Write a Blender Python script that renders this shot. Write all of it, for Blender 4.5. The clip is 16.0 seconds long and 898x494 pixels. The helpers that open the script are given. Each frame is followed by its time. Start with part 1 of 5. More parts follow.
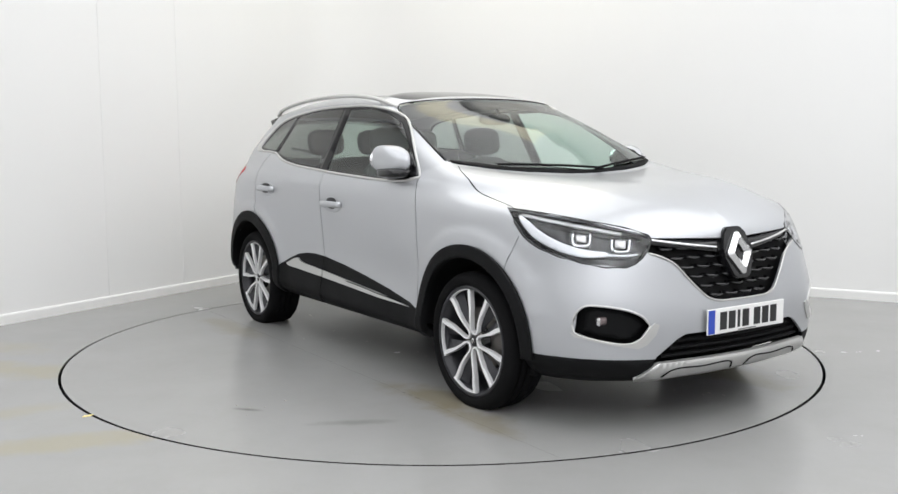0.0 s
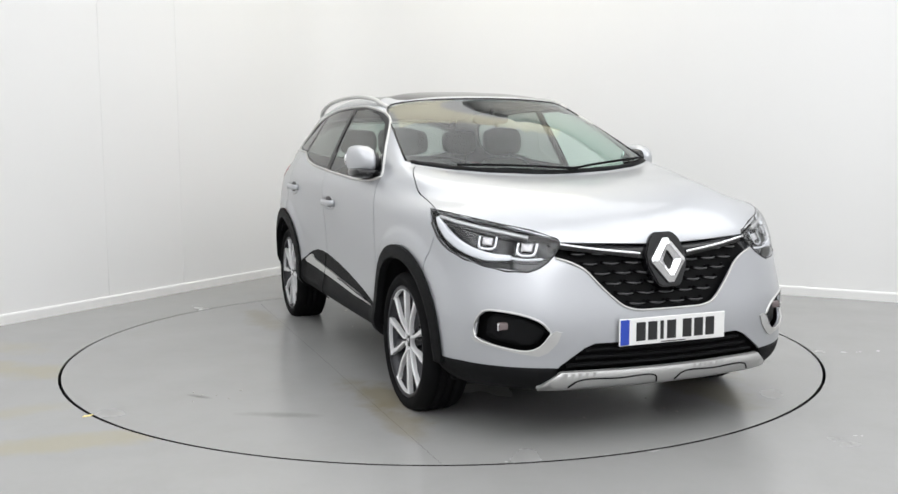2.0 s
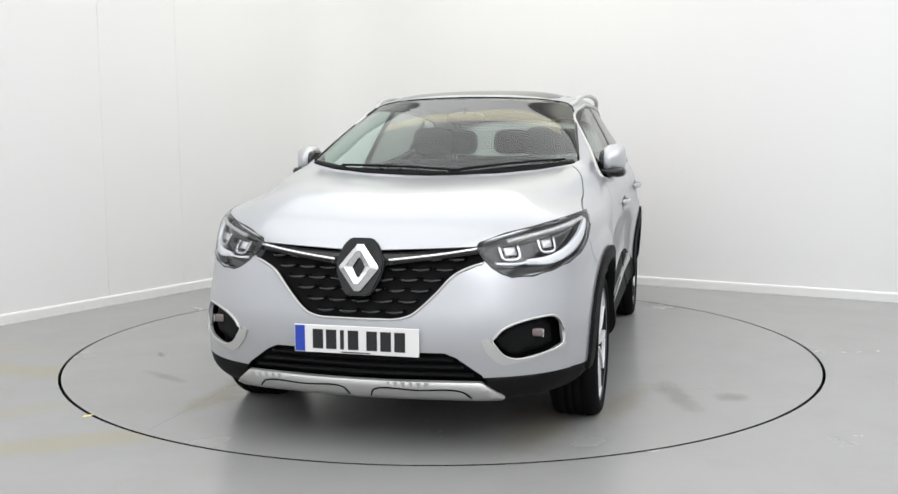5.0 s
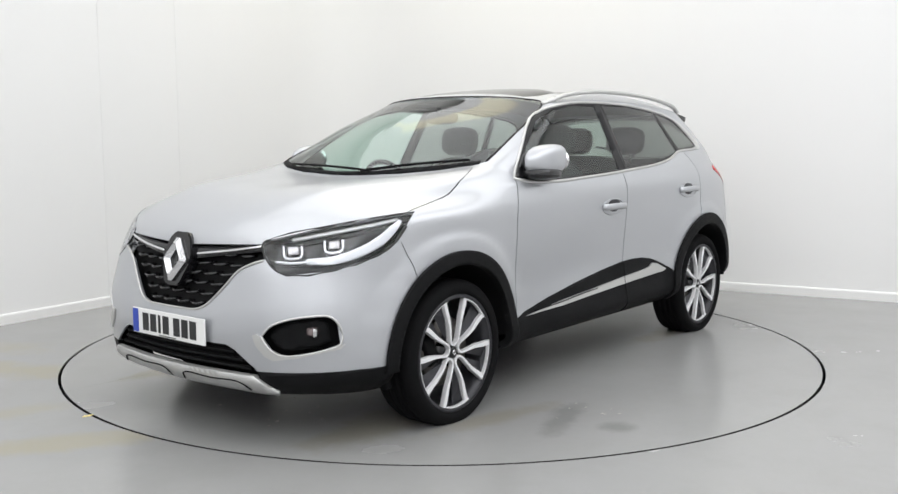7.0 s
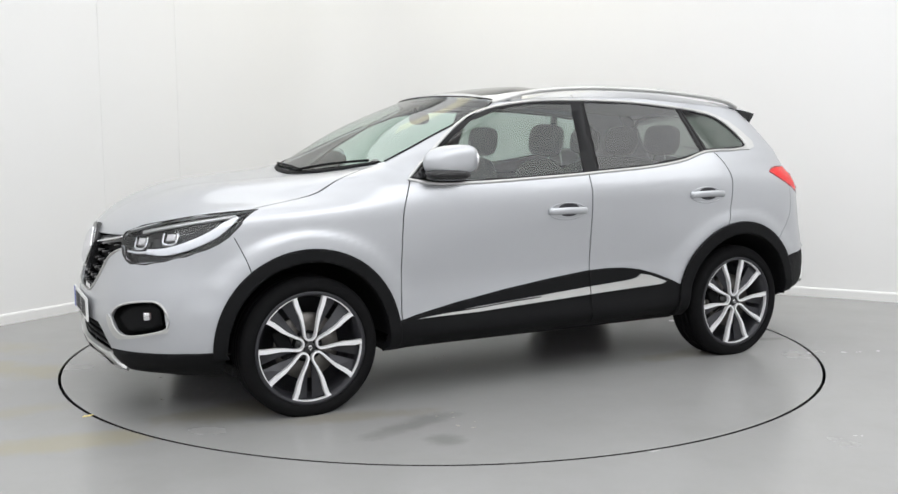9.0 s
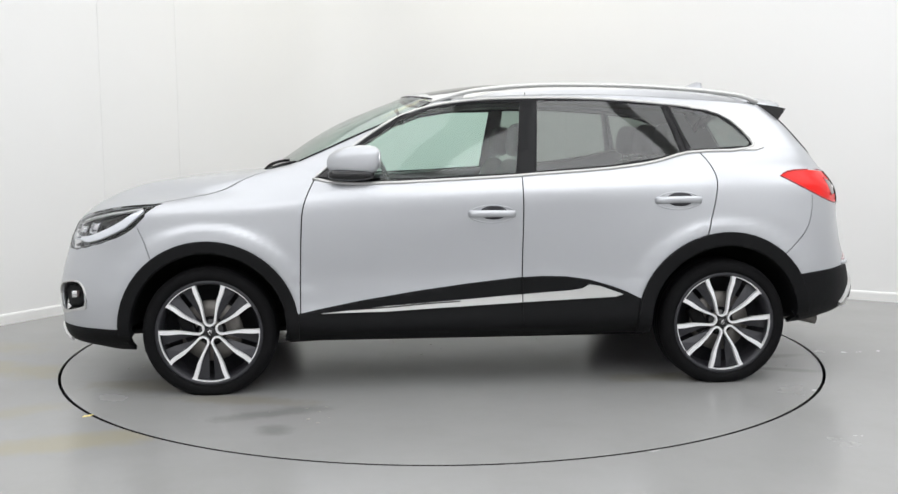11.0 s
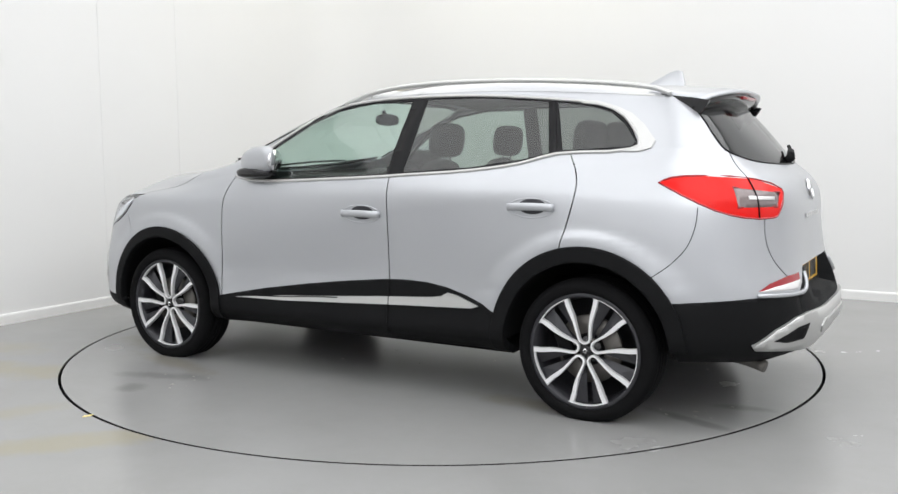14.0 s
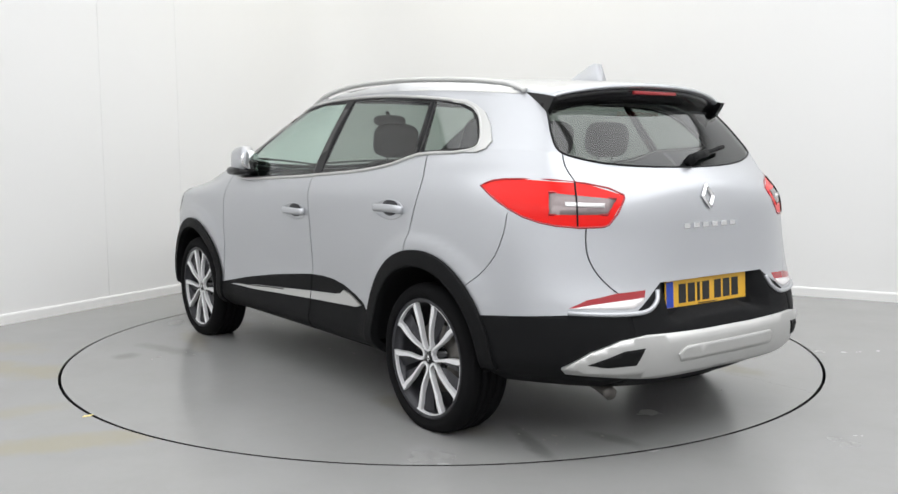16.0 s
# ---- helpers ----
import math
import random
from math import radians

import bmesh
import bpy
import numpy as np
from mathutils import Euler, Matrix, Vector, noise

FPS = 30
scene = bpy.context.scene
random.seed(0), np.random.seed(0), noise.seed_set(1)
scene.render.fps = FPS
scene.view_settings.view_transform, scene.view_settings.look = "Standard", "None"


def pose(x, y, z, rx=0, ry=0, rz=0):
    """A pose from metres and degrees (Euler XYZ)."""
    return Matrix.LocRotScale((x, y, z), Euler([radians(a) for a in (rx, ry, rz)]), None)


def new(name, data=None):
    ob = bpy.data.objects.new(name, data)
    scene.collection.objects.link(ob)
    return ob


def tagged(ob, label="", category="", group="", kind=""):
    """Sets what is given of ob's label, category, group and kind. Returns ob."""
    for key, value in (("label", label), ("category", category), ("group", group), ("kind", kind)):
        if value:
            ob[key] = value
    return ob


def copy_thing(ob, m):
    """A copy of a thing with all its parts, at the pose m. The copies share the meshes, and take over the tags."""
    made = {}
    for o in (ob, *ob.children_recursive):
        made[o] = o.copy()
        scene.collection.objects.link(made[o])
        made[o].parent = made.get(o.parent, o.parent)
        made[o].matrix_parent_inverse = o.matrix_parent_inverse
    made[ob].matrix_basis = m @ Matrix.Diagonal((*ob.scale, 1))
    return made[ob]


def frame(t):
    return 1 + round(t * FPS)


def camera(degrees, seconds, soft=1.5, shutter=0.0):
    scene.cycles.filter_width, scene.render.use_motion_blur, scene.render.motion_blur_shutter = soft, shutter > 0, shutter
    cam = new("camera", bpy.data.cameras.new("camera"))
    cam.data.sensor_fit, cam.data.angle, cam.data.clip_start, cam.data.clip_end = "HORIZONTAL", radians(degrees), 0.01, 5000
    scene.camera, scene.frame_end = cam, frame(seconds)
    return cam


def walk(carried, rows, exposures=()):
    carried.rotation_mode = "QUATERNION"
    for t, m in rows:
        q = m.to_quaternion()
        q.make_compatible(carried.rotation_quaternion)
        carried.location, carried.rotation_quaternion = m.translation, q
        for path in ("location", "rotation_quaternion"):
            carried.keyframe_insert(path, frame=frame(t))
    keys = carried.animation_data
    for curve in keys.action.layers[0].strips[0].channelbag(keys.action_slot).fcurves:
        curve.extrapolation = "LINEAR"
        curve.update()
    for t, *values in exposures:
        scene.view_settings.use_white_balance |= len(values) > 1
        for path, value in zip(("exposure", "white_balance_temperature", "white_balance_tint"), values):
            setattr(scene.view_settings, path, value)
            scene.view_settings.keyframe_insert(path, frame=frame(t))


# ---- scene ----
cam = camera(52.1, 16.0)
CAM = Matrix.Translation((0, -5.722, 1.238)) @ pose(0, 0, 0, 90 - 6.2, 0, -0.42) @ pose(0, 0, 0, 0, 0, -0.257)
walk(cam, [(0.0, CAM), (16.0, CAM)])

# ---- world and light ----
world = bpy.data.worlds.new("studio_world")
scene.world = world
world.use_nodes = True
world.node_tree.nodes["Background"].inputs[0].default_value = (0.9, 0.95, 1.0, 1)
world.node_tree.nodes["Background"].inputs[1].default_value = 0.05
scene.view_settings.exposure = -0.05

WALL_CORNER = Vector((-1.12, 4.10, 0))
LEFT_DIR = Vector((-0.509, -0.861, 0)).normalized()
RIGHT_DIR = Vector((0.872, -0.490, 0)).normalized()
LEFT_LEN, RIGHT_LEN, CEIL = 11.5, 10.0, 4.2


def room_point(a, b, z=0.0):
    """a metres along the right-hand wall, b metres along the left-hand wall from their corner."""
    return WALL_CORNER + RIGHT_DIR * a + LEFT_DIR * b + Vector((0, 0, z))


def ceiling_lamp(a, b, sx, sy, power):
    data = bpy.data.lights.new("ceiling_lamp", "AREA")
    data.shape, data.size, data.size_y, data.energy = "RECTANGLE", sx, sy, power
    data.color = (0.975, 0.985, 1.0)
    ob = new("ceiling_lamp", data)
    ob.matrix_world = Matrix.Translation(room_point(a, b, CEIL - 0.12)) @ pose(0, 0, 0, 0, 0, math.degrees(math.atan2(RIGHT_DIR.y, RIGHT_DIR.x)))
    return ob


for a, b, power in ((2.5, 2.0, 84), (2.5, 5.75, 80), (2.5, 9.5, 105), (7.3, 2.0, 104), (7.3, 5.75, 128), (7.3, 9.5, 145)):
    ceiling_lamp(a, b, 4.4, 3.5, power)


warm = bpy.data.lights.new("warm_strip_lamp", "AREA")
warm.shape, warm.size, warm.size_y, warm.energy, warm.color = "RECTANGLE", 3.2, 0.8, 9, (1.0, 0.86, 0.30)
new("warm_strip_lamp", warm).matrix_world = pose(0.3, 2.1, CEIL - 0.15, 0, 0, -8)


# ---- materials ----
def material(name, color, rough=0.5, metal=0.0, var=0.06, scale=8.0, bump=0.0, fine=120.0, coat=0.0, rough_var=0.05, spec=0.5):
    m = bpy.data.materials.new(name)
    m.use_nodes = True
    nt = m.node_tree
    b = nt.nodes["Principled BSDF"]
    b.inputs["Metallic"].default_value = metal
    b.inputs["Coat Weight"].default_value = coat
    b.inputs["Coat Roughness"].default_value = 0.04
    b.inputs["Specular IOR Level"].default_value = spec
    geo = nt.nodes.new("ShaderNodeTexCoord")
    n1 = nt.nodes.new("ShaderNodeTexNoise")
    n1.inputs["Scale"].default_value, n1.inputs["Detail"].default_value = scale, 6
    n2 = nt.nodes.new("ShaderNodeTexNoise")
    n2.inputs["Scale"].default_value, n2.inputs["Detail"].default_value = fine, 3
    for n in (n1, n2):
        nt.links.new(geo.outputs["Object"], n.inputs["Vector"])
    mix = nt.nodes.new("ShaderNodeMix")
    mix.data_type = "RGBA"
    mix.inputs[6].default_value = (*[c * (1 - var) for c in color], 1)
    mix.inputs[7].default_value = (*[min(1, c * (1 + var)) for c in color], 1)
    nt.links.new(n1.outputs[0], mix.inputs[0])
    nt.links.new(mix.outputs[2], b.inputs["Base Color"])
    rr = nt.nodes.new("ShaderNodeMapRange")
    rr.inputs[3].default_value, rr.inputs[4].default_value = max(0, rough - rough_var), min(1, rough + rough_var)
    nt.links.new(n1.outputs[0], rr.inputs[0])
    nt.links.new(rr.outputs[0], b.inputs["Roughness"])
    if bump:
        bp = nt.nodes.new("ShaderNodeBump")
        bp.inputs["Strength"].default_value, bp.inputs["Distance"].default_value = bump, 0.002
        nt.links.new(n2.outputs[0], bp.inputs["Height"])
        nt.links.new(bp.outputs[0], b.inputs["Normal"])
    return m


def glass(name, color, alpha, rough=0.0, base=0.045):
    """Thin window glass: clear tinted pane with a mirror-like surface."""
    m = bpy.data.materials.new(name)
    m.use_nodes = True
    nt = m.node_tree
    nt.nodes.remove(nt.nodes["Principled BSDF"])
    out = nt.nodes["Material Output"]
    tr = nt.nodes.new("ShaderNodeBsdfTransparent")
    tr.inputs[0].default_value = (*[c * alpha for c in color], 1)
    gl = nt.nodes.new("ShaderNodeBsdfGlossy")
    gl.inputs["Roughness"].default_value = rough
    lw = nt.nodes.new("ShaderNodeLayerWeight")
    lw.inputs[0].default_value = 0.5
    po = nt.nodes.new("ShaderNodeMath")
    po.operation = "POWER"
    po.inputs[1].default_value = 5.0
    fr = nt.nodes.new("ShaderNodeMapRange")
    fr.inputs[3].default_value, fr.inputs[4].default_value = base, 1.0
    mx = nt.nodes.new("ShaderNodeMixShader")
    for a, b in ((lw.outputs["Facing"], po.inputs[0]), (po.outputs[0], fr.inputs[0]), (fr.outputs[0], mx.inputs[0]), (tr.outputs[0], mx.inputs[1]), (gl.outputs[0], mx.inputs[2]), (mx.outputs[0], out.inputs[0])):
        nt.links.new(a, b)
    return m


PAINT = material("silver_paint", (0.475, 0.486, 0.509), 0.37, 0.70, 0.02, 2.0, 0.05, 900, coat=0.5, rough_var=0.02)
PLASTIC = material("black_cladding", (0.007, 0.0072, 0.0078), 0.6, 0, 0.15, 14, 0.25, 500, spec=0.10)
GLOSS = material("gloss_black", (0.008, 0.008, 0.009), 0.08, 0, 0.1, 10)
DARK = material("dark_inside", (0.006, 0.006, 0.0065), 0.7, 0, 0.2, 10, 0.2, spec=0.15)
FABRIC = material("charcoal_fabric", (0.03, 0.03, 0.033), 0.85, 0, 0.2, 20, 0.4, 400)
TRIM = material("grey_trim", (0.22, 0.21, 0.20), 0.8, 0, 0.1, 10, 0.2)
CHROME = material("chrome", (0.75, 0.75, 0.76), 0.12, 1.0, 0.03, 10)
SATIN = material("satin_silver", (0.55, 0.55, 0.54), 0.38, 0.7, 0.04, 12)
ALLOY = material("machined_alloy", (0.84, 0.84, 0.85), 0.42, 0.35, 0.03, 20)
ANTHRA = material("anthracite_alloy", (0.032, 0.032, 0.037), 0.38, 0.3, 0.1, 20)
RUBBER = material("tyre_rubber", (0.007, 0.007, 0.0075), 0.8, 0, 0.2, 30, 0.3, 300, spec=0.07)
STEEL = material("brake_steel", (0.16, 0.15, 0.14), 0.45, 0.7, 0.15, 30)
RED = material("red_lens", (0.70, 0.008, 0.006), 0.22, 0, 0.05, 10, coat=0.05, spec=0.2)
DEEPRED = material("deep_red_lens", (0.30, 0.010, 0.016), 0.2, 0, 0.05, 10, coat=0.3)
CLEARLENS = material("frosted_lens", (0.72, 0.70, 0.70), 0.15, 0.3, 0.1, 60)
WHITE = material("white_plate", (0.8, 0.8, 0.79), 0.4, 0, 0.03, 10)
YELLOW = material("yellow_plate", (0.75, 0.42, 0.03), 0.4, 0, 0.05, 10)
BLUE = material("blue_band", (0.02, 0.06, 0.42), 0.4, 0, 0.03, 10)
INK = material("plate_black", (0.012, 0.012, 0.013), 0.5)
LED = material("led_tube", (0.85, 0.86, 0.88), 0.2, 0.2, 0.02, 10)
SCREEN = glass("windscreen_glass", (0.86, 0.97, 0.92), 0.86, base=0.08)
DOORGLASS = glass("door_glass", (0.80, 0.95, 0.89), 0.93, base=0.07)
PRIVACY = glass("privacy_glass", (0.85, 0.93, 0.88), 0.48, base=0.085)
PILLAR = material("pillar_black", (0.008, 0.008, 0.009), 0.3, 0, 0.1, 10, spec=0.15)
SMOKE = material("smoky_lens", (0.20, 0.16, 0.16), 0.15, 0.2, 0.2, 60, coat=0.4)
LAMPGLASS = glass("lamp_cover", (0.97, 0.98, 1.0), 0.95)


def wall_paint():
    m = material("white_wall_paint", (0.80, 0.80, 0.795), 0.6, 0, 0.015, 0.7, 0.08, 60)
    return m


WALL = wall_paint()
# for the unseen walls; tone set by the light they throw on the car
BOUNCEWALL = material("bounce_wall_paint", (0.80, 0.80, 0.805), 0.7, 0, 0.05, 1.0, 0.08, 60)
SKIRT = material("white_skirting", (0.82, 0.82, 0.81), 0.4, 0, 0.02, 3)
CEILM = material("white_ceiling", (0.8, 0.8, 0.8), 0.8, 0, 0.02, 2)


def floor_paint(name, patches):
    """Semi-gloss grey floor paint with scuffs; tinted patches: (x, y, half length, half width, degrees, colour,
    strength).
    """
    m = material(name, (0.29, 0.29, 0.286), 0.25, 0, 0.05, 1.3, 0.05, 30, rough_var=0.07)
    nt = m.node_tree
    b = nt.nodes["Principled BSDF"]
    tc = nt.nodes["Texture Coordinate"]

    def node(kind, **inputs):
        n = nt.nodes.new(kind)
        for key, value in inputs.items():
            n.inputs[int(key[1:])].default_value = value
        return n

    def link(a, c):
        nt.links.new(a, c)
    last = b.inputs["Base Color"].links[0].from_socket
    # fine scuffs
    scuff = node("ShaderNodeTexNoise", _2=3.2, _3=9.0, _4=0.72)
    link(tc.outputs["Object"], scuff.inputs[0])
    ramp = nt.nodes.new("ShaderNodeMapRange")
    ramp.inputs[1].default_value, ramp.inputs[2].default_value, ramp.inputs[3].default_value, ramp.inputs[4].default_value = 0.45, 0.85, 0.0, 0.20
    link(scuff.outputs[0], ramp.inputs[0])
    mix = nt.nodes.new("ShaderNodeMix")
    mix.data_type = "RGBA"
    mix.inputs[7].default_value = (0.20, 0.195, 0.18, 1)
    link(ramp.outputs[0], mix.inputs[0])
    link(last, mix.inputs[6])
    last = mix.outputs[2]
    warp = node("ShaderNodeTexNoise", _2=4.0, _3=6.0, _4=0.65)
    link(tc.outputs["Object"], warp.inputs[0])
    for x, y, ra, rb, deg, colour, strength in patches:
        mp = nt.nodes.new("ShaderNodeMapping")
        mp.vector_type = "TEXTURE"
        mp.inputs[1].default_value = (x, y, 0)
        mp.inputs[2].default_value = (0, 0, radians(deg))
        mp.inputs[3].default_value = (ra, rb, 1)
        link(tc.outputs["Object"], mp.inputs[0])
        ln = nt.nodes.new("ShaderNodeVectorMath")
        ln.operation = "LENGTH"
        link(mp.outputs[0], ln.inputs[0])
        add = nt.nodes.new("ShaderNodeMath")
        add.operation = "MULTIPLY_ADD"
        add.inputs[1].default_value = 1.8
        link(warp.outputs[0], add.inputs[0])
        link(ln.outputs["Value"], add.inputs[2])
        fall = nt.nodes.new("ShaderNodeMapRange")
        fall.interpolation_type = "SMOOTHSTEP"
        fall.inputs[1].default_value, fall.inputs[2].default_value, fall.inputs[3].default_value, fall.inputs[4].default_value = 1.1, 2.0, strength, 0.0
        link(add.outputs[0], fall.inputs[0])
        mix = nt.nodes.new("ShaderNodeMix")
        mix.data_type = "RGBA"
        mix.inputs[7].default_value = (*colour, 1)
        link(fall.outputs[0], mix.inputs[0])
        link(last, mix.inputs[6])
        last = mix.outputs[2]
    link(last, b.inputs["Base Color"])
    return m


OCHRE, BROWN, WET = (0.31, 0.28, 0.18), (0.20, 0.165, 0.085), (0.14, 0.14, 0.135)
FLOORM = floor_paint("grey_floor_paint", [(-2.45, -.62, .75, .22, -15, OCHRE, 0.55), (-1.65, -1.95, .70, .16, 20, OCHRE, 0.55), (-2.9, -.1, .5, .3, 0, OCHRE, 0.35), (-2.1, -1.5, .4, .15, 30, OCHRE, 0.35)])
DISCM = floor_paint("turntable_paint", [(1.05, -.72, .45, .18, 10, BROWN, 0.60), (1.45, -.78, .35, .12, 0, BROWN, 0.48), (1.10, 1.20, .5, .10, -12, BROWN, 0.32), (.69, -1.58, .10, .03, 40, WET, .8), (1.17, -1.25, .22, .05, 60, WET, .45), (.92, 1.45, .35, .09, 15, WET, .5), (.88, 1.72, .10, .10, 0, WET, .5), (-1.83, .86, .32, .05, -20, WET, .6), (-2.0, .54, .2, .06, 10, WET, .5), (-1.2, .95, .5, .12, 0, BROWN, 0.40), (1.5, .85, .5, .2, 0, BROWN, 0.38), (-1.3, -.9, .5, .15, 0, BROWN, 0.38)])


# ---- helpers for meshes ----
def link_mesh(name, bm, mat, parent=None, label="", smooth=True):
    me = bpy.data.meshes.new(name)
    flat = bm.faces.layers.int.get("flat")
    for f in bm.faces:
        f.smooth = smooth and not (flat and f[flat])
    bm.normal_update()
    bm.to_mesh(me)
    bm.free()
    me.materials.append(mat)
    ob = new(name, me)
    ob.parent = parent
    if label:
        tagged(ob, label)
    return ob


def part(name, bm, mat, parent, label="", smooth=True):
    return link_mesh(name, bm, mat, parent, label, smooth)


def box(bm, cx, cy, cz, sx, sy, sz, bevel=0.0, m=None, segs=2):
    r = bmesh.ops.create_cube(bm, size=1.0)
    vs = r["verts"]
    bmesh.ops.scale(bm, vec=(sx, sy, sz), verts=vs)
    if bevel:
        es = list({e for v in vs for e in v.link_edges})
        out = bmesh.ops.bevel(bm, geom=es, offset=bevel, segments=segs, affect="EDGES", profile=0.5)
        vs = list({v for f in out["faces"] for v in f.verts} | {v for v in vs if v.is_valid})
        vs = list({v for v0 in vs for f in v0.link_faces for v in f.verts})
    bmesh.ops.translate(bm, vec=(cx, cy, cz), verts=vs)
    if m is not None:
        bmesh.ops.transform(bm, matrix=m, verts=vs)
    return vs


def spline(pts, k, lo=None, hi=None):
    """Smooth curve through the points: k steps for each stretch. pts: array n x ... ; lo, hi: points past the ends."""
    P = np.asarray(pts, float)
    n = len(P)
    lo = 2 * P[0] - P[1] if lo is None else lo
    hi = 2 * P[-1] - P[-2] if hi is None else hi
    Q = np.concatenate([[lo], P, [hi]])
    seg = np.sqrt(((Q[1:] - Q[:-1]) ** 2).sum(-1)) ** 0.6 + 1e-4
    out = []
    for i in range(n - 1):
        p0, p1, p2, p3 = Q[i], Q[i + 1], Q[i + 2], Q[i + 3]
        a, b, c = seg[i][..., None], seg[i + 1][..., None], seg[i + 2][..., None]
        m1 = b * ((p1 - p0) / a - (p2 - p0) / (a + b) + (p2 - p1) / b)
        m2 = b * ((p2 - p1) / b - (p3 - p1) / (b + c) + (p3 - p2) / c)
        for j in range(k):
            t = j / k
            out.append((2 * t**3 - 3 * t**2 + 1) * p1 + (t**3 - 2 * t**2 + t) * m1 + (-2 * t**3 + 3 * t**2) * p2 + (t**3 - t**2) * m2)
    out.append(P[-1])
    return np.array(out)


def tube(bm, pts, r, segs=8, flat=1.0, closed=False):
    """A round or flattened rod along points."""
    pts = [Vector(p) for p in pts]
    n = len(pts)
    rings = []
    for i, p in enumerate(pts):
        a = pts[(i - 1) % n] if closed or i else p
        b = pts[(i + 1) % n] if closed or i < n - 1 else p
        t = (b - a).normalized()
        s = t.cross(Vector((0, 0, 1)))
        s = Vector((0, 1, 0)) if s.length < 1e-3 else s.normalized()
        u = s.cross(t).normalized()
        rings.append([bm.verts.new(p + s * (r * flat * math.cos(q)) + u * (r * math.sin(q))) for q in [2 * math.pi * k / segs for k in range(segs)]])
    for i in range(n if closed else n - 1):
        A, B = rings[i], rings[(i + 1) % n]
        for k in range(segs):
            bm.faces.new((A[k], A[(k + 1) % segs], B[(k + 1) % segs], B[k]))
    if not closed:
        bm.faces.new(rings[0])
        bm.faces.new(rings[-1][::-1])


def revolve(bm, profile, segs=64, axis_y=True):
    """Profile of (radius, y) turned about the y axis."""
    rings = []
    for i in range(segs):
        a = 2 * math.pi * i / segs
        rings.append([bm.verts.new((r * math.sin(a), y, r * math.cos(a))) for r, y in profile])
    for i in range(segs):
        A, B = rings[i], rings[(i + 1) % segs]
        for k in range(len(profile) - 1):
            bm.faces.new((A[k], A[k + 1], B[k + 1], B[k]))


def prism(bm, outline, depth, m):
    """A plate with the 2D outline (x, y), extruded by depth along -z, then moved by m."""
    top = [bm.verts.new(m @ Vector((x, y, 0))) for x, y in outline]
    low = [bm.verts.new(m @ Vector((x, y, -depth))) for x, y in outline]
    bm.faces.new(top)
    bm.faces.new(low[::-1])
    n = len(top)
    for i in range(n):
        bm.faces.new((top[i], low[i], low[(i + 1) % n], top[(i + 1) % n]))


# ---- the room ----
def wall_slab(name, p, q, inward, height, mat, thick=0.2, z0=0.0):
    bm = bmesh.new()
    o = -inward * thick
    vs = [bm.verts.new(v) for v in (p, q, q + o, p + o)]
    f = bm.faces.new(vs)
    r = bmesh.ops.extrude_face_region(bm, geom=[f])
    bmesh.ops.translate(bm, vec=(0, 0, height), verts=[v for v in r["geom"] if isinstance(v, bmesh.types.BMVert)])
    bmesh.ops.translate(bm, vec=(0, 0, z0), verts=bm.verts)
    bmesh.ops.recalc_face_normals(bm, faces=bm.faces)
    return tagged(link_mesh(name, bm, mat, smooth=False), kind="structure")


A0, A1, A2, A3 = room_point(0, 0), room_point(RIGHT_LEN, 0), room_point(RIGHT_LEN, LEFT_LEN), room_point(0, LEFT_LEN)
IN_R, IN_L = LEFT_DIR, RIGHT_DIR
BEND = 0.8
tagged(wall_slab("wall_right", A0 + RIGHT_DIR * BEND, A1, IN_R, CEIL, WALL), "plain white painted studio wall")
tagged(wall_slab("wall_left", A0 + LEFT_DIR * BEND, A3, IN_L, CEIL, WALL), "plain white painted studio wall with faint panel joints")
# added walls out of view: close the room and reflect light onto the car
tagged(wall_slab("wall_front", A3, A2, -IN_R, CEIL, BOUNCEWALL), "unseen plain white wall added to close the room and bounce light")
tagged(wall_slab("wall_side", A1, A2, -IN_L, CEIL, BOUNCEWALL), "unseen plain white side wall added to bounce light")


def bend_point(t):
    """The rounded corner between the two walls."""
    p, q = A0 + LEFT_DIR * BEND, A0 + RIGHT_DIR * BEND
    return p * (1 - t) ** 2 + A0 * (2 * t * (1 - t)) + q * t ** 2


bm = bmesh.new()
cols = []
for i in range(73):
    t = i / 72
    p = bend_point(t)
    d = (bend_point(min(1, t + .01)) - bend_point(max(0, t - .01))).normalized()
    out = Vector((-d.y, d.x, 0)) * 0.2
    cols.append([bm.verts.new(v) for v in (p, p + Vector((0, 0, CEIL)), p + out + Vector((0, 0, CEIL)), p + out)])
for P, Q in zip(cols[:-1], cols[1:]):
    for k in range(4):
        bm.faces.new((P[k], P[(k + 1) % 4], Q[(k + 1) % 4], Q[k]))
bm.faces.new(cols[0]), bm.faces.new(cols[-1][::-1])
bmesh.ops.recalc_face_normals(bm, faces=bm.faces)
tagged(link_mesh("wall_corner", bm, WALL, smooth=False), "rounded white corner between two walls", kind="structure")


